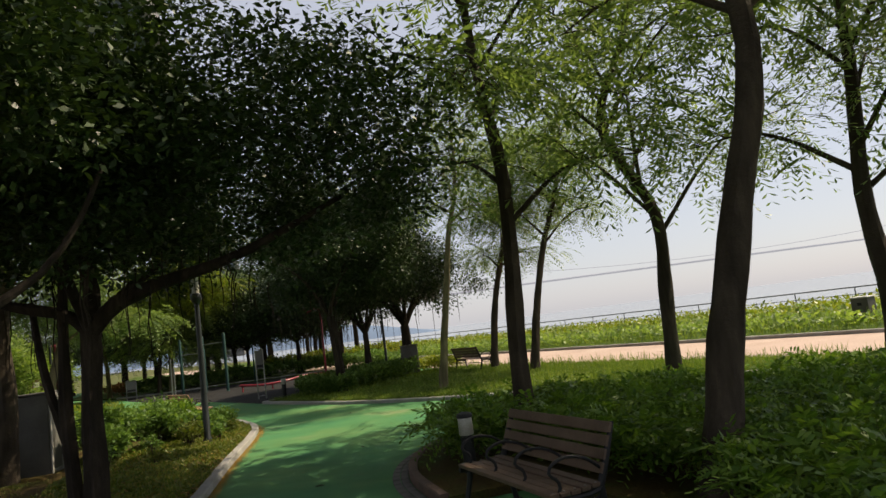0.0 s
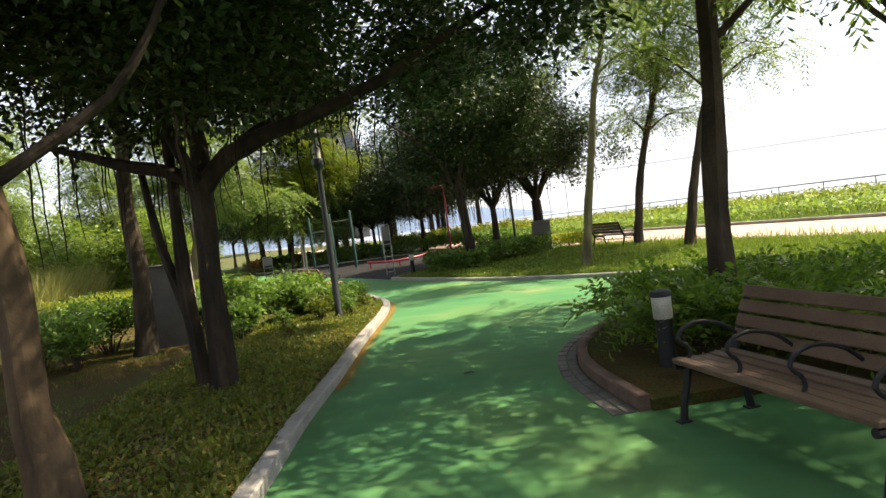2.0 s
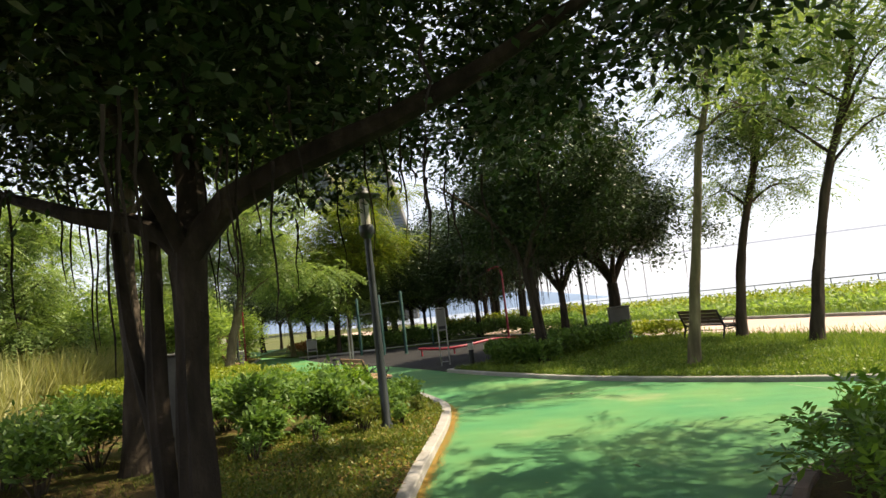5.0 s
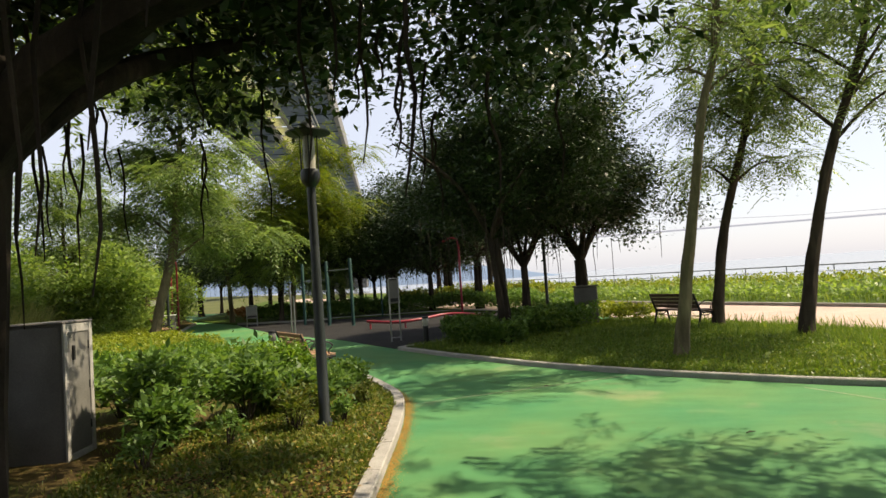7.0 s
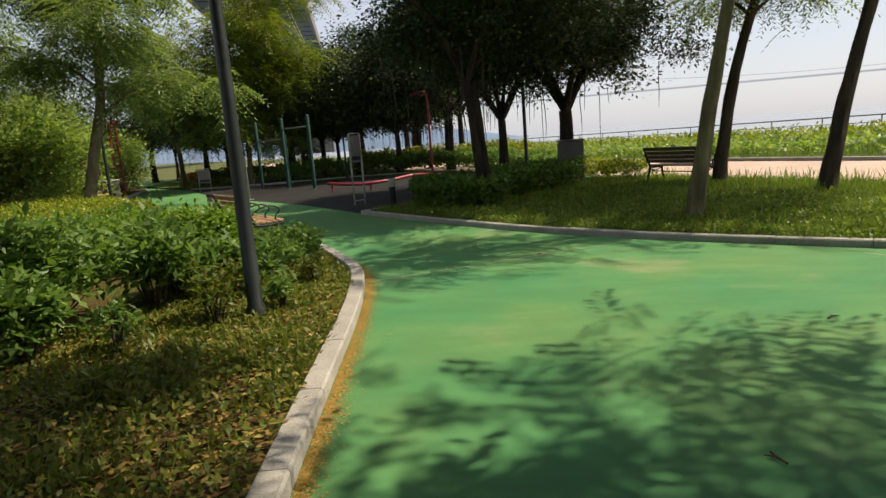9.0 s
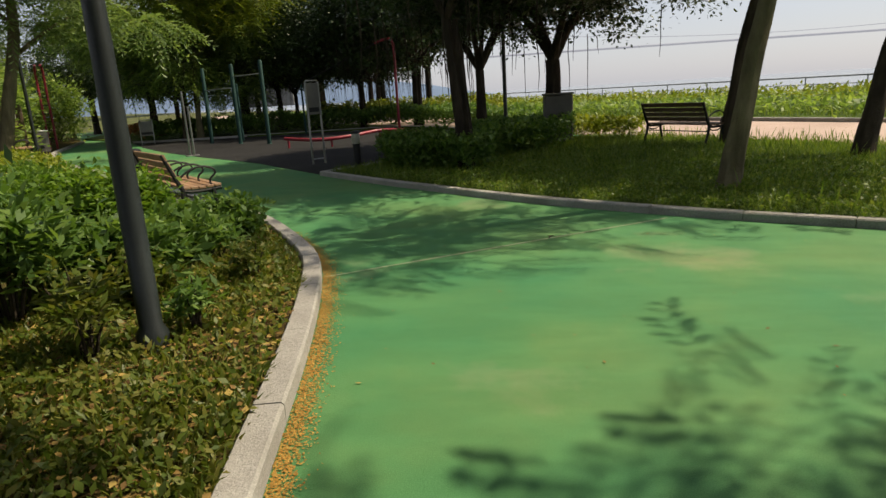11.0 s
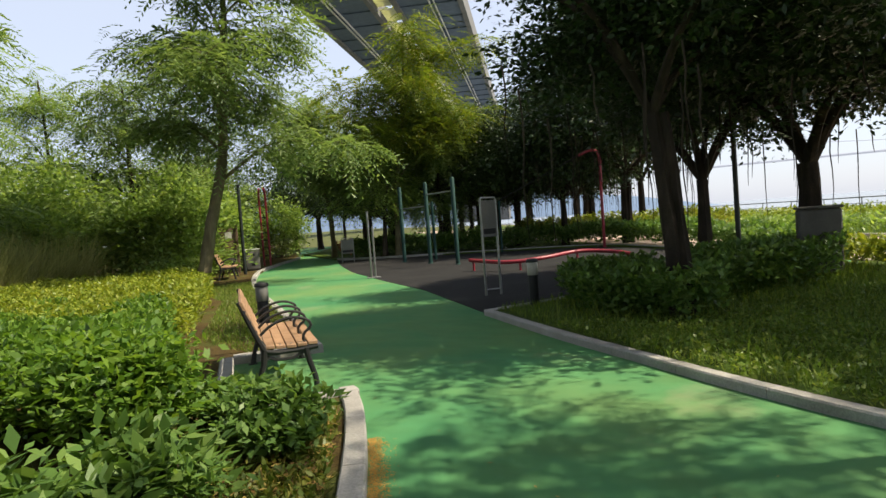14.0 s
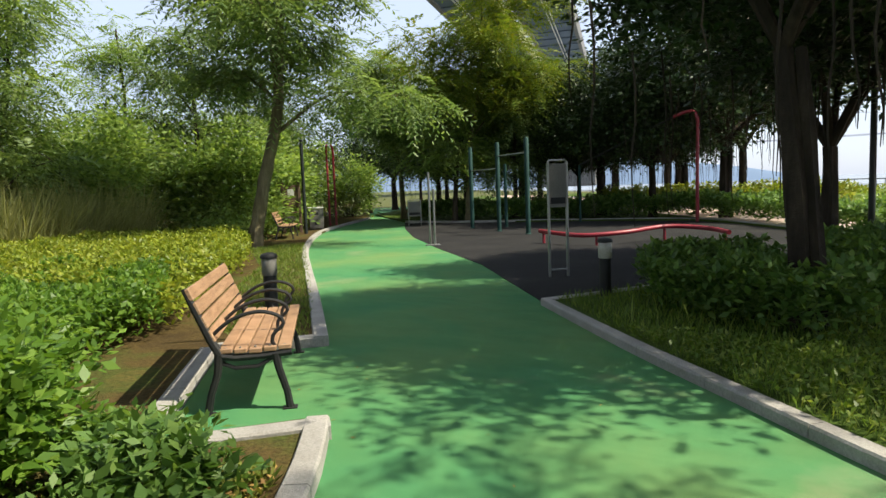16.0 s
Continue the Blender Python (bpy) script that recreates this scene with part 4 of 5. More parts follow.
# landward hedges
hedge("hedge", [(-8.9, 16.9), (-12.3, 16.2), (-20.5, 19.3), (-20.8, 22.8), (-17.0, 24.2), (-13.2, 21.4)], 0.1, 0.66, 62000, 0.085, M_LEAF_YELLOW, 11, "low bright yellow-green hedge in the landward bed")
hedge("hedge", [(-8.5, 15.6), (-8.9, 16.7), (-10.8, 18.2), (-13.2, 18.0), (-12.6, 15.6), (-10.0, 14.2)], 0.1, 0.6, 34000, 0.08, M_LEAF_HEDGE, 12, "rounded green shrubs behind the bench recess", "shrubs")
for i, (x, y, r, h) in enumerate(((-6.55, 14.2, 0.55, 0.82), (-7.5, 14.5, 0.6, 0.78), (-8.1, 14.0, 0.5, 0.7), (-9.0, 14.6, 0.55, 0.72), (-5.5, 14.6, 0.32, 0.46), (-5.35, 14.4, 0.24, 0.3), (-6.05, 14.75, 0.26, 0.4))):
    bush((x, y), r, h, 6500 if r > 0.4 else 1400, 0.085, M_LEAF_HEDGE if r > 0.4 else M_LEAF_SHRUB, 60 + i, "rounded green shrub near the bench recess", group="recess shrubs")
for i, (x, y, r, h) in enumerate(((-6.2, 11.0, 0.42, 0.95), (-5.75, 11.9, 0.45, 0.9), (-6.9, 11.7, 0.4, 0.85), (-5.3, 12.6, 0.35, 0.5), (-6.0, 12.7, 0.3, 0.5), (-8.0, 12.4, 0.5, 0.8), (-5.4, 13.4, 0.3, 0.4), (-8.2, 11.3, 0.6, 0.95),
                                  (-8.4, 10.0, 0.55, 0.9), (-8.9, 9.0, 0.55, 0.85), (-9.6, 10.6, 0.6, 0.9), (-7.9, 8.7, 0.45, 0.8), (-9.9, 8.2, 0.6, 0.85), (-5.9, 10.5, 0.25, 0.6))):
    bush((x, y), r * 1.05, h * 1.2, 1700, 0.13, M_LEAF_SHRUB, 80 + i, "loose broad-leaved shrub in the leaf-strewn bed", group="bed shrubs", stems=12, width=0.4)
for i, (x, y, r, h) in enumerate(((-4.75, 11.3, 0.16, 0.5), (-4.35, 11.75, 0.15, 0.45), (-5.0, 12.2, 0.2, 0.55), (-5.2, 10.6, 0.18, 0.5), (-4.5, 12.9, 0.16, 0.35), (-5.6, 9.8, 0.2, 0.45), (-4.6, 9.6, 0.14, 0.3), (-5.1, 13.5, 0.2, 0.4), (-4.9, 11.5, 0.22, 0.62))):
    bush((x, y), r, h, 240, 0.09, (M_WEED, M_LEAF_SHRUB)[i % 2], 100 + i, "spindly upright weed in the leaf-strewn bed", "weed_plant", "bed weeds", stems=7, width=0.32)
for i, (x, y, r, h) in enumerate(((-19.5, 25.6, 1.1, 1.0),)):
    bush((x, y), r, h, 1500, 0.14, M_LEAF_WILD, 120 + i, "wild shrub at the foot of the leaning tree", group="bed shrubs")
# thicket
for i, (x, y, r, h) in enumerate(((-21.5, 27.5, 1.6, 3.4), (-22.5, 30.0, 1.5, 3.2), (-24, 25, 1.9, 3.6), (-27, 24, 2.0, 3.8), (-23.5, 22.5, 1.6, 2.6), (-30, 27, 2.4, 4.6), (-27.5, 30, 2.2, 4.4), (-26, 33.5, 1.8, 3.6), (-31, 21, 2.2, 3.6),
                                  (-28, 17.5, 1.8, 2.6), (-27, 13, 1.8, 2.4), (-26, 9, 1.8, 2.6), (-24, 5, 1.6, 2.4), (-30, 37, 2.2, 4.6), (-33, 42, 2.4, 4.8), (-36, 34, 2.8, 5.5), (-40, 28, 3, 5), (-22, 1.5, 1.8, 2.8), (-17, -1, 1.6, 2.4), (-29, 41.5, 1.8, 3.0))):
    bush((x, y), r * 1.15, h * 1.3, 8000, 0.21, M_LEAF_WILD, 140 + i, "dense wild bush in the landward thicket", "bush", "thicket bushes", stems=14)
blades("reeds", [(-13.5, 13.6), (-21, 17.0), (-25, 21), (-28, 18), (-26, 8), (-15, 2), (-11.5, 6)], 17000, 1.7, 0.028, M_REED, 20, "tall pale reeds in front of the thicket", "reeds", lean=0.38)
blades("reeds", [(-19.6, 19.9), (-21.5, 24.5), (-23, 24.5), (-25, 19.5), (-21, 17.6)], 10000, 1.9, 0.026, M_REED, 22, "pale reeds along the foot of the thicket", "reeds", lean=0.42)
hedge("hedge", [(-26.5, 44), (-21.5, 38.5), (-20.8, 39.5), (-25.5, 45.5)], 0.1, 0.7, 2500, 0.16, M_REDLEAF, 21, "reddish shrubs at the bend of the path", "shrubs")
# grass and litter
NEAR_L = [(-14, 0), (-1.5, -2), (-1.35, 1.5), (-2.0, 4.05), (-2.35, 5.4), (-2.7, 7.0), (-3.13, 8.75), (-3.45, 10.2), (-3.75, 11.6), (-4.05, 12.75), (-4.4, 13.6), (-5.45, 15.2), (-6.3, 14.9), (-9, 16), (-14, 14)]
NEAR_STRIP = [(-1.36, 1.5), (-2.0, 4.05), (-2.35, 5.4), (-2.7, 7.0), (-3.13, 8.75), (-3.45, 10.2), (-3.75, 11.6), (-4.05, 12.75), (-4.4, 13.6), (-5.45, 15.2), (-6.3, 14.7), (-6.2, 10), (-4.6, 5), (-3.5, 1.5)]
blades("grass", NEAR_L, 32000, 0.075, 0.010, M_WEED, 30, "thin patchy grass on leaf-strewn soil", patch=0.5)
blades("weeds", NEAR_STRIP, 60000, 0.11, 0.022, M_WEED, 31, "short weeds and grass beside the kerb", "weeds", lean=0.8, patch=0.45)
hedge("weeds", NEAR_STRIP, 0.06, 0.15, 24000, 0.055, M_WEED, 36, "low broad-leaved weeds in the leaf-strewn bed", "weeds")
hedge("clover", [(3.4, 13.3), (1.2, 14.2), (-0.5, 15.15), (-1.8, 16.05), (-3.7, 17.7), (-5.0, 19.0), (-3.4, 19.0), (-2.6, 20.5), (-1.0, 22.5), (1.0, 20.5), (4.2, 15.5)], 0.06, 0.15, 30000, 0.055, M_GRASS, 37, "low clover and weeds in the lawn", "weeds")
rng = np.random.default_rng(5)
p = scatter(rng, NEAR_STRIP, 15000)
solid("fallen_leaves", quads_mesh("fallen_leaves", leaves(rng, np.concatenate([p, rng.uniform(0.05, 0.2, (len(p), 1))], 1), 0.065, 0.034, 0.0, 0.05) * np.array([1, 1, 0.4]) + np.array([0, 0, 0.045]), M_LITTER), None, "dry brown and yellow fallen leaves", "leaf litter", "stuff")
LAWN_NEAR = [(9, 11.5), (3.4, 13.3), (1.2, 14.2), (-0.5, 15.15), (-1.8, 16.05), (-3.7, 17.7), (-6.2, 20.3), (-4.3, 23.3), (-2.8, 25.5), shore_point(14.9, 20), shore_point(14.9, -1)]
blades("grass", LAWN_NEAR, 70000, 0.12, 0.012, M_GRASS, 32, "lush green lawn grass", lean=0.45)
blades("grass", LAWN_NEAR, 5000, 0.28, 0.016, M_GRASS, 33, "taller tufts in the lawn", lean=0.3, patch=0.62)
blades("grass", [shore_point(14.3, -4), shore_point(15.0, -4), shore_point(15.0, 24), shore_point(14.0, 24)], 5000, 0.3, 0.018, M_GRASS, 34, "tall grass tufts along the promenade edge", lean=0.3)
blades("grass", [(-13.2, 21.6), (-17, 24.4), (-16.5, 26), (-14, 23.6), (-9.4, 19.3), (-7.6, 17.5), (-8.0, 17.0), (-9.5, 17.6)], 14000, 0.09, 0.014, M_GRASS, 35, "sunny grass beside the kerb", lean=0.5)
p = np.stack([rng.uniform(-7, 2, 330), rng.uniform(1, 20, 330)], 1)
p = p[~inside(LAWN_L, p) & ~inside(LAWN_R, p) & ~inside(BED_1, p)]
solid("fallen_leaves", quads_mesh("path_leaves", leaves(rng, np.concatenate([p, np.full((len(p), 1), 0.008)], 1), 0.032, 0.015, 0.0, 0.05) * np.array([1, 1, 0.25]) + np.array([0, 0, 0.004]), M_LITTER), None, "a few dry leaves scattered on the green path", "leaf litter", "stuff")
for x, y, a in ((-1.0, 6.78, 20), (-2.13, 14.35, 70), (-0.9, 9.3, 110), (0.1, 11.4, 35)):
    tw = Pile().tube([(-0.06, 0, 0.010), (0.0, 0.008, 0.013), (0.055, -0.004, 0.008)], [0.006, 0.008, 0.004], 6)
    tw.tube([(0.0, 0.012, 0.014), (0.03, 0.045, 0.012)], [0.005, 0.003], 5)
    t = solid("twig", tw, M_BARK, "small dark twig lying on the green path", "twig", group="twigs")
    t.matrix_basis = pose(x, y, 0.002, 0, 0, a)
# orange dust along the kerb
kp = curve_points(KERB_L, 0.03)
sel = kp[(kp[:, 1] > 6.5) & (kp[:, 1] < 15.0)]
sel = sel[rng.integers(0, len(sel), 17000)]
d = np.abs(rng.normal(size=17000)) * 0.055
solid("leaf_dust", quads_mesh("leaf_dust", leaves(rng, np.stack([sel[:, 0] + 0.01 + d, sel[:, 1] + d * 0.35 + rng.uniform(-0.03, 0.03, 17000), np.full(17000, 0.006)], 1), 0.015, 0.010, 0.0, 0.05) * np.array([1, 1, 0.3]) + np.array([0, 0, 0.004]), leaf_material("orange_dust", (0.28, 0.14, 0.03), (0.40, 0.22, 0.045), (0.48, 0.31, 0.08), 0.1, 0.8)), None,
      "orange dust and crumbled leaves swept along the kerb", "leaf litter", "stuff")


# ---- furniture ----
def park_bench(m, label, wood, length=1.5):
    """Slatted bench on cast iron frames with looped armrests. It faces +y; x runs along it."""
    root = thing("park_bench", m, label, "bench", "park benches")
    for i in range(5):
        y = 0.235 - i * 0.098
        s = Pile().box(-length / 2, y - 0.044, 0.41 + 0.006 * abs(i - 2), length / 2, y + 0.044, 0.445 + 0.006 * abs(i - 2), bevel=0.006)
        part("seat_slat", s, wood, root, "", False)
    for i in range(4):
        y0, z0 = -0.245 - i * 0.040, 0.50 + i * 0.098
        mm = Matrix.Translation((0, y0, z0 + 0.045)) @ pose(0, 0, 0, 22, 0, 0)
        part("back_slat", Pile().box(-length / 2, -0.015, -0.044, length / 2, 0.017, 0.044, mm, bevel=0.006), wood, root, "", False)
    for x in (-length / 2 + 0.02, length / 2 - 0.02):
        f = Pile()
        f.tube([(x, 0.25, 0.0), (x, 0.235, 0.12), (x, 0.19, 0.28), (x, 0.17, 0.40)], [0.030, 0.026, 0.028, 0.032], 8)
        f.tube([(x, -0.30, 0.0), (x, -0.27, 0.14), (x, -0.22, 0.28), (x, -0.20, 0.42)], [0.030, 0.026, 0.028, 0.034], 8)
        f.tube([(x, -0.20, 0.42), (x, -0.25, 0.52), (x, -0.34, 0.74), (x, -0.40, 0.88)], [0.032, 0.030, 0.026, 0.018], 8)
        f.tube([(x, 0.28, 0.40), (x, 0.1, 0.385), (x, -0.1, 0.385), (x, -0.22, 0.41)], [0.026, 0.024, 0.024, 0.028], 8)
        f.tube([(x, 0.16, 0.37), (x, 0.05, 0.315), (x, -0.1, 0.315), (x, -0.2, 0.36)], 0.014, 6)
        frame_part = part("end_frame", f, M_IRON, root, "black cast iron leg frame")
        for y in (0.25, -0.30):
            part("foot_plate", Pile().box(x - 0.035, y - 0.05, 0.0, x + 0.035, y + 0.05, 0.012, bevel=0.003), M_IRON, frame_part, "", False)
        for y in (0.235, 0.137, 0.039, -0.059, -0.157):
            part("bolt", Pile().lathe([(0.008, 0.452), (0.008, 0.459), (0.003, 0.461)], x, y, 6), M_STEEL, frame_part)
    for x in [(-0.5 + i / 3) * (length - 0.08) for i in range(4)]:
        a = Pile()
        a.tube([Vector(p) for p in curve_points([(x, -0.27, 0.52), (x, -0.12, 0.64), (x, 0.06, 0.69), (x, 0.2, 0.655), (x, 0.235, 0.59), (x, 0.18, 0.545), (x, 0.15, 0.49), (x, 0.17, 0.44)], 0.04)], 0.014, 7)
        part("armrest", a, M_IRON, root, "looped black iron armrest")
    part("stretcher", Pile().tube([(-length / 2 + 0.02, -0.22, 0.30), (length / 2 - 0.02, -0.22, 0.30)], 0.012, 6), M_IRON, root)
    return root


def facing(cx, cy, fx, fy, z=0.0):
    """A pose whose +y looks along (fx, fy)."""
    return pose(cx, cy, z, 0, 0, math.degrees(math.atan2(-fx, fy)))


park_bench(facing(1.505, 4.32, -0.895, -0.445), "dark wooden park bench with iron armrests in the shade", M_OLDWOOD, 1.64)
park_bench(facing(0.93, 22.6, 0.82, 0.57, 0.05), "dark park bench facing the promenade", M_OLDWOOD, 1.7)
park_bench(facing(-7.06, 16.47, 0.71, 0.70), "light brown slatted bench with black iron frame in the kerb recess", M_WOOD, 1.62)
park_bench(facing(-19.2, 27.8, 0.75, 0.66, 0.06), "pale slatted bench at the edge of the thicket", M_WOOD, 1.5)


def bollard(x, y, h, label, lit):
    root = thing("bollard_light", pose(x, y, 0.02), label, "bollard", "bollard lights")
    part("post", Pile().lathe([(0.095, 0), (0.095, 0.03), (0.075, 0.05), (0.075, h - 0.26)], segs=18), M_IRON, root, "black round post")
    part("lens", Pile().lathe([(0.078, h - 0.26), (0.085, h - 0.25), (0.085, h - 0.07), (0.078, h - 0.06)], segs=18), lit, root, "cream frosted light ring")
    part("cap", Pile().lathe([(0.095, h - 0.06), (0.098, h - 0.045), (0.085, h - 0.015), (0.04, h), (0.005, h + 0.004)], segs=18), M_IRON, root, "dark domed cap")


bollard(0.96, 6.15, 0.76, "black bollard light with cream lens beside the bench", M_FROST)
bollard(-5.76, 20.85, 0.78, "black bollard light at the corner of the lawn", M_FROST)
bollard(-8.65, 17.95, 0.82, "weathered bollard light behind the bench recess", M_BOARD)


def lamp_post(x, y):
    root = thing("lamp_post", pose(x, y, 0.05), "dark green lamp post with lantern head and flat hat", "lamp post")
    part("post", Pile().lathe([(0.09, 0), (0.09, 0.12), (0.066, 0.16), (0.062, 1.2), (0.055, 2.1), (0.052, 2.93)], segs=16), M_POLE, root)
    base = part("lantern_base", Pile().lathe([(0.05, 2.88), (0.09, 2.93), (0.115, 2.98), (0.115, 3.06), (0.10, 3.10)], segs=16), M_POLE, root)
    part("globe", Pile().lathe([(0.07, 3.10), (0.075, 3.2), (0.07, 3.45), (0.06, 3.52)], segs=16), M_FROST, root, "frosted inner tube")
    for k in range(4):
        a = k * math.pi / 2 + 0.4
        part("strut", Pile().tube([(0.1 * math.cos(a), 0.1 * math.sin(a), 3.06), (0.1 * math.cos(a), 0.1 * math.sin(a), 3.54)], 0.009, 6), M_POLE, base)
    part("hat", Pile().lathe([(0.05, 3.50), (0.27, 3.535), (0.27, 3.55), (0.12, 3.575), (0.10, 3.64), (0.03, 3.70), (0.004, 3.71)], segs=20), M_POLE, root, "wide flat lantern hat")


lamp_post(-4.49, 11.51)


def cabinet():
    """A weathered cabinet: broad sides coloured dark for shade, a pale framed front and a low rounded roof."""
    root = thing("electric_cabinet", facing(-6.96, 10.49, 0.97, 0.26, 0.03), "grey weathered electric cabinet with pale front frame in the bed", "cabinet")
    # The shade on the sides is put into the body's dark colour.
    part("body", Pile().box(-0.29, -0.62, 0, 0.29, 0.0, 1.5, bevel=0.03), M_CAB, root, "metal sides with their shade put into the dark colour", False)
    door = part("door", Pile().box(-0.22, 0.002, 0.10, 0.22, 0.014, 1.40, bevel=0.004), M_BOARD, root, "", False)
    for x in (-0.255, 0.255):
        part("trim", Pile().box(x - 0.034, 0.001, 0.0, x + 0.034, 0.03, 1.5, bevel=0.006), M_TRIM, root, "pale edge strip", False)
    for z in (0.05, 1.45):
        part("trim", Pile().box(-0.221, 0.001, z - 0.049, 0.221, 0.027, z + 0.049, bevel=0.006), M_TRIM, root, "pale edge strip", False)
    part("roof", Pile().box(-0.30, -0.63, 1.5, 0.30, 0.035, 1.53, bevel=0.015), M_CAB, root, "", False)
    part("handle", Pile().box(0.08, 0.014, 1.1, 0.12, 0.035, 1.26, bevel=0.004), M_IRON, door, "small black handle", False)
    for z in (0.3, 0.75, 1.2):
        part("hinge", Pile().tube([(-0.215, 0.018, z), (-0.215, 0.018, z + 0.09)], 0.009, 6), M_IRON, door)


cabinet()


def post_sign(x, y, turn, h0, h1, half, label):
    root = thing("notice_board", pose(x, y, 0, 0, 0, turn), label, "notice board", "notice boards")
    for s in (-half, half):
        part("post", Pile().tube([(s, 0, -0.02), (s, 0, h1)], 0.024, 10), M_STEEL, root, "steel post")
    panel = part("panel", Pile().box(-half + 0.005, -0.02, h0, half - 0.005, 0.02, h1 - 0.02, bevel=0.008), M_BOARD, root, "grey panel", False)
    part("panel_frame", Pile().tube([(-half, 0, h1), (-half + 0.02, 0, h1 + 0.03), (half - 0.02, 0, h1 + 0.03), (half, 0, h1)], 0.018, 8), M_STEEL, root)
    part("lower_panel", Pile().box(-half + 0.03, -0.024, h0 + 0.06, half - 0.03, -0.021, h0 + 0.16), M_IRON, panel, "dark text strip", False)
    part("crossbar", Pile().tube([(-half, 0, 0.12), (half, 0, 0.12)], 0.014, 8), M_STEEL, root)


post_sign(-7.16, 22.6, 40, 1.12, 1.84, 0.15, "steel notice board on two posts beside the path")
post_sign(-18.85, 34.5, 40, 0.4, 1.05, 0.26, "low notice board at the bend of the path")


def twin_bars():
    root = thing("steel_bars", pose(-12.68, 26.95, 0, 0, 0, 40), "pair of upright steel bars at the path edge", "exercise bars")
    for s, h in ((-0.06, 1.95), (0.06, 1.5)):
        part("bar", Pile().tube([(s, 0, -0.02), (s, 0, h)], 0.03, 10), M_STEEL, root)
    part("foot", Pile().box(-0.2, -0.08, 0.0, 0.2, 0.08, 0.03, bevel=0.008), M_STEEL, root, "", False)


twin_bars()


def pull_up_bars():
    pts = ((-15.15, 33.05), (-13.33, 31.78), (-11.73, 30.72))
    root = thing("pull_up_frame", Matrix(), "teal steel pull-up frame on the exercise area", "exercise frame")
    for x, y in pts:
        part("post", Pile().lathe([(0.1, 0.0), (0.1, 0.02), (0.075, 0.04), (0.075, 2.92), (0.05, 2.96)], x, y, 12), M_TEAL, root)
    for (x0, y0), (x1, y1), z in ((pts[0], pts[1], 2.1), (pts[1], pts[2], 2.5)):
        part("bar", Pile().tube([(x0, y0, z), (x1, y1, z)], 0.022, 8), M_STEEL, root)
    part("post", Pile().lathe([(0.06, 0.0), (0.055, 2.3), (0.03, 2.32)], -14.2, 33.9, 10), M_TEAL, root)


pull_up_bars()


def red_frame():
    root = thing("climbing_frame", Matrix(), "tall red steel frame with a slanting bar", "exercise frame", "red frames")
    a, b = Vector((-8.05, 36.5, 0)), Vector((-12.4, 36.6, 0))
    part("post", Pile().tube([Vector(p) for p in curve_points([(a.x, a.y, 0), (a.x, a.y, 2.0), (a.x, a.y, 3.55), (a.x - 0.25, a.y, 3.85), (a.x - 0.8, a.y, 3.7)], 0.15)], 0.06, 10), M_RED, root)
    part("slanting_bar", Pile().tube([(a.x - 0.8, a.y, 3.7), (b.x, b.y, 2.2)], 0.03, 8), M_IRON, root, "thin dark slanting bar")
    part("post", Pile().tube([(b.x, b.y, 0), (b.x, b.y, 2.2)], 0.045, 8), M_TEAL, root, "dark teal end post")


red_frame()


def red_ladder():
    root = thing("ladder_frame", pose(-22.95, 33.9, 0.05, 0, 0, 40), "narrow red and dark ladder frame by the thicket", "exercise frame", "red frames")
    for s in (-0.14, 0.14):
        part("upright", Pile().tube([Vector(p) for p in curve_points([(s, 0, 0), (s, 0, 2.2), (s, -0.1, 3.3), (s * 0.7, -0.35, 3.55)], 0.2)], 0.05, 8), M_RED, root)
    for k in range(6):
        part("rung", Pile().tube([(-0.14, 0, 0.5 + k * 0.35), (0.14, 0, 0.5 + k * 0.35)], 0.02, 6), M_IRON, root)


red_ladder()


def balance_beam():
    root = thing("balance_beam", Matrix(), "low wavy red balance beam on the dark floor", "balance beam")
    line = curve_points([(-10.1, 28.1, 0.31), (-8.8, 27.6, 0.25), (-7.9, 28.1, 0.29), (-7.2, 29.2, 0.36), (-6.3, 29.4, 0.30), (-5.7, 28.9, 0.24)], 0.15)
    part("beam", Pile().tube([Vector(p) for p in line], 0.055, 10), M_RED, root)
    for k in (1, len(line) // 3, 2 * len(line) // 3, len(line) - 2):
        x, y, z = line[k]
        part("leg", Pile().tube([(x, y, 0), (x, y, z)], 0.035, 8), M_RED, root)


balance_beam()


def bin_box(m, label):
    root = thing("litter_bin", m, label, "litter bin", "litter bins")
    body = part("body", Pile().box(-0.28, -0.25, 0.05, 0.28, 0.25, 0.85, bevel=0.02), M_CAB, root, "", False)
    part("lid", Pile().box(-0.30, -0.27, 0.85, 0.30, 0.27, 0.90, bevel=0.015), M_WHITE, root, "", False)
    part("opening", Pile().box(-0.07, 0.252, 0.6, 0.07, 0.258, 0.7), M_IRON, body, "dark slot", False)
    part("opening", Pile().box(-0.07, 0.252, 0.2, 0.07, 0.258, 0.3), M_IRON, body, "dark slot", False)
    part("plinth", Pile().box(-0.26, -0.23, 0.0, 0.26, 0.23, 0.05), M_IRON, root, "", False)


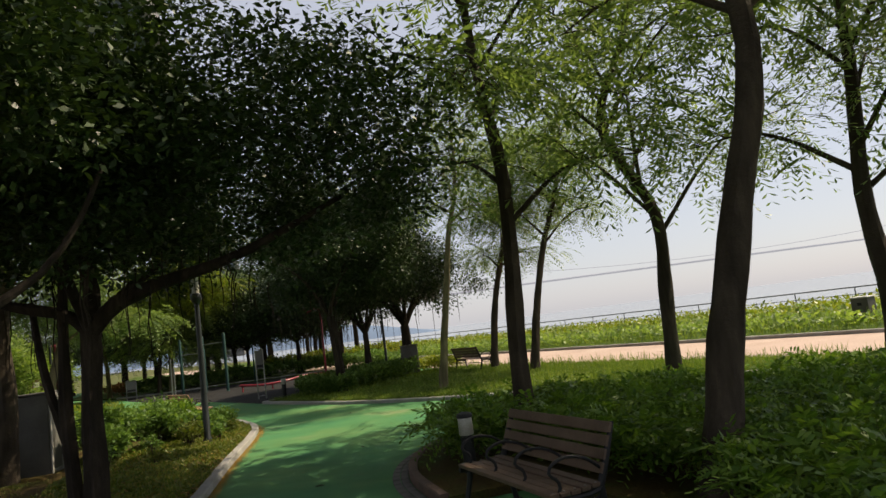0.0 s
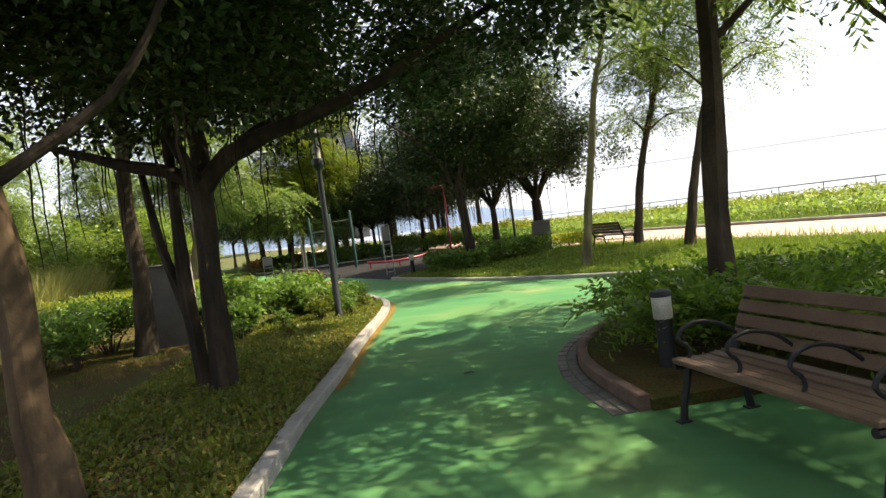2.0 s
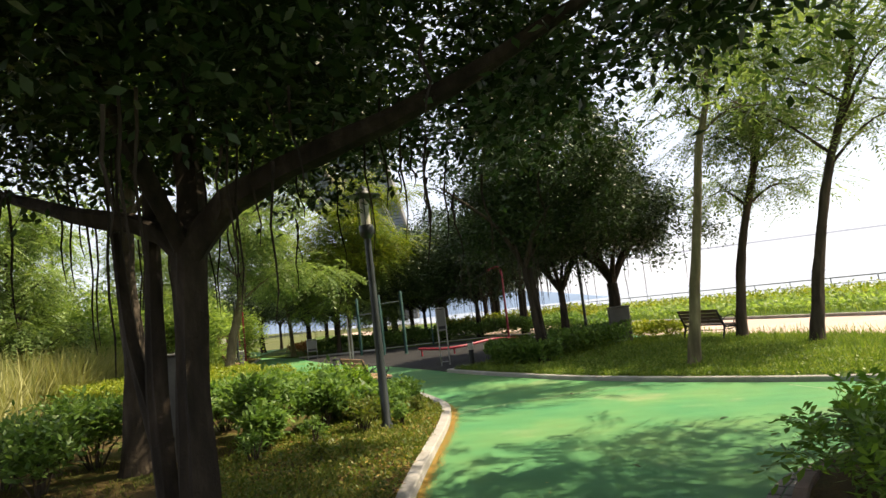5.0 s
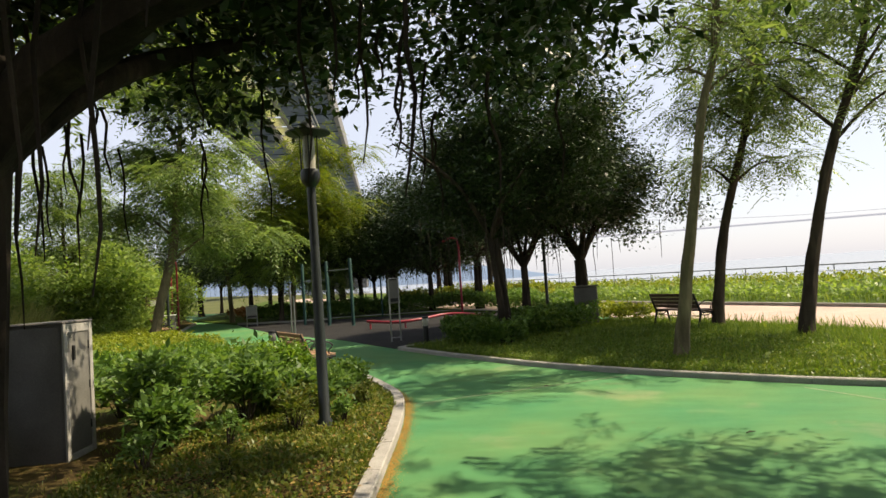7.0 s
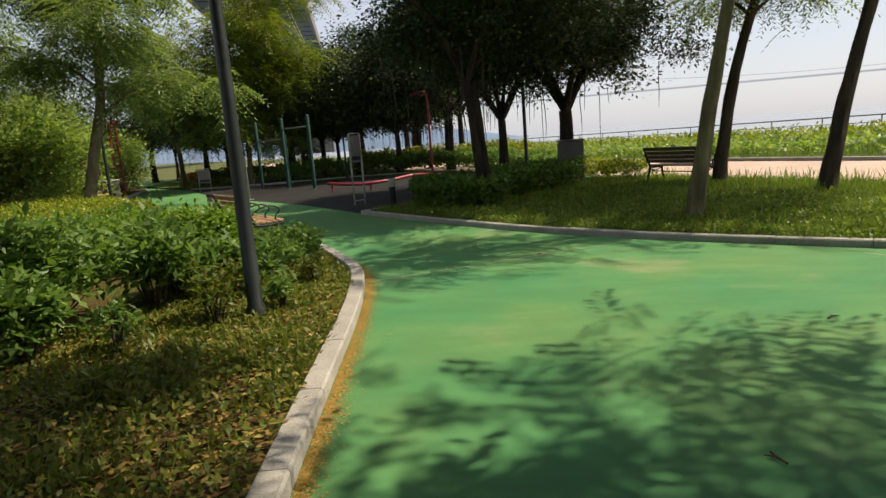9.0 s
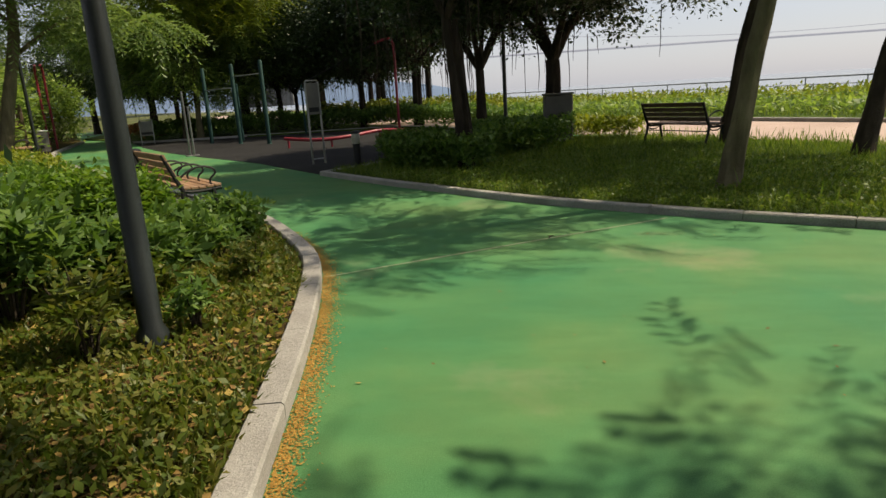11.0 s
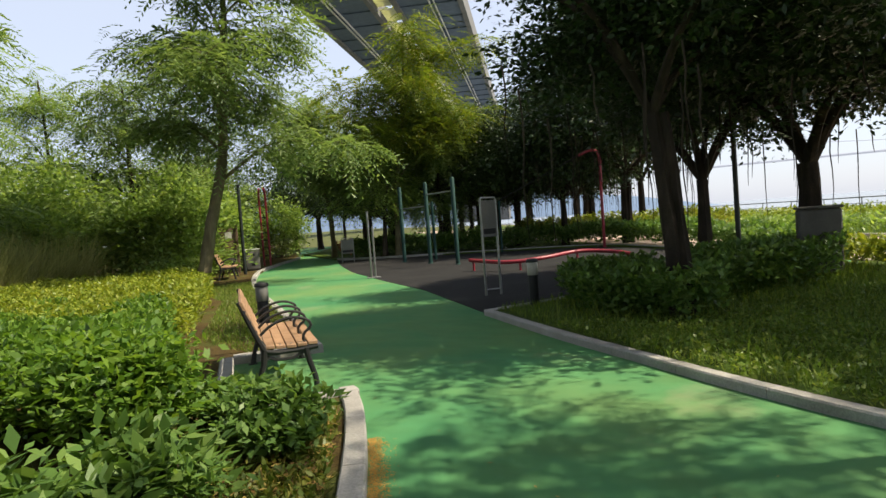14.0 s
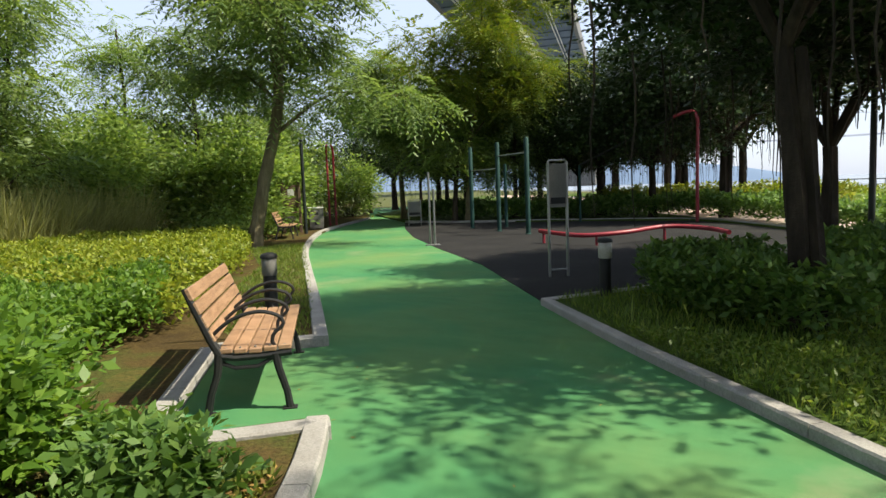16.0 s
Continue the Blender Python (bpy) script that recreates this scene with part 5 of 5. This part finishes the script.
bin_box(facing(-21.5, 31.4, 0.72, -0.55, 0.06), "pale square litter bin with dark openings")
bin_box(facing(14.4, 21.0, -0.8, -0.5, 0.07), "grey litter bin on the seaward side of the promenade")


def thin_pole(x, y, h, r, label):
    root = thing("pole", pose(x, y, 0.0), label, "pole", "thin poles")
    part("shaft", Pile().lathe([(r * 2, 0), (r * 2, 0.03), (r * 1.1, 0.06), (r, h)], segs=10), M_POLE, root)
    part("cap", Pile().lathe([(r * 1.3, h), (r * 1.3, h + 0.04), (r * 0.4, h + 0.06)], segs=10), M_POLE, root)


thin_pole(-2.99, 27.1, 3.6, 0.055, "dark thin lamp pole at the edge of the lawn")
thin_pole(-20.0, 29.4, 3.4, 0.06, "dark thin pole beside the thicket bench")
thin_pole(-14.5, 58, 4.0, 0.06, "dark thin lamp pole beyond the hedge")


def stone_box():
    root = thing("tree_box", facing(-1.62, 24.3, 0.2, -1, 0.06), "grey stone block at the foot of the fig tree", "stone block")
    part("block", Pile().box(-0.34, -0.14, 0.0, 0.34, 0.14, 1.15, bevel=0.03), M_CAB, root, "", False)
    part("cap", Pile().box(-0.36, -0.16, 1.15, 0.36, 0.16, 1.2, bevel=0.015), M_CAB, root, "", False)


stone_box()


def timber_sign():
    root = thing("timber_sign", pose(-21.0, 29.7, 0.05, 0, 0, 40), "brown timber sign frame with a pale notice", "notice board")
    for x in (-0.3, 0.3):
        part("post", Pile().box(x - 0.05, -0.05, -0.05, x + 0.05, 0.05, 1.9, bevel=0.008), M_OLDWOOD, root, "", False)
    panel = part("panel", Pile().box(-0.25, -0.02, 0.95, 0.25, 0.02, 1.8, bevel=0.006), M_OLDWOOD, root, "", False)
    part("notice", Pile().box(-0.12, -0.026, 1.35, 0.12, -0.021, 1.65), M_WHITE, panel, "pale notice sheet", False)
    part("crossbar", Pile().box(-0.25, -0.03, 0.75, 0.25, 0.03, 0.82, bevel=0.006), M_OLDWOOD, root, "", False)


timber_sign()

# pavers round the shrub bed last
pavers = thing("paver_border", Matrix(), "border of small grey pavers round the shrub bed", "paving", kind="structure")
brick_row(BED_EDGE[:6], 2, pavers)
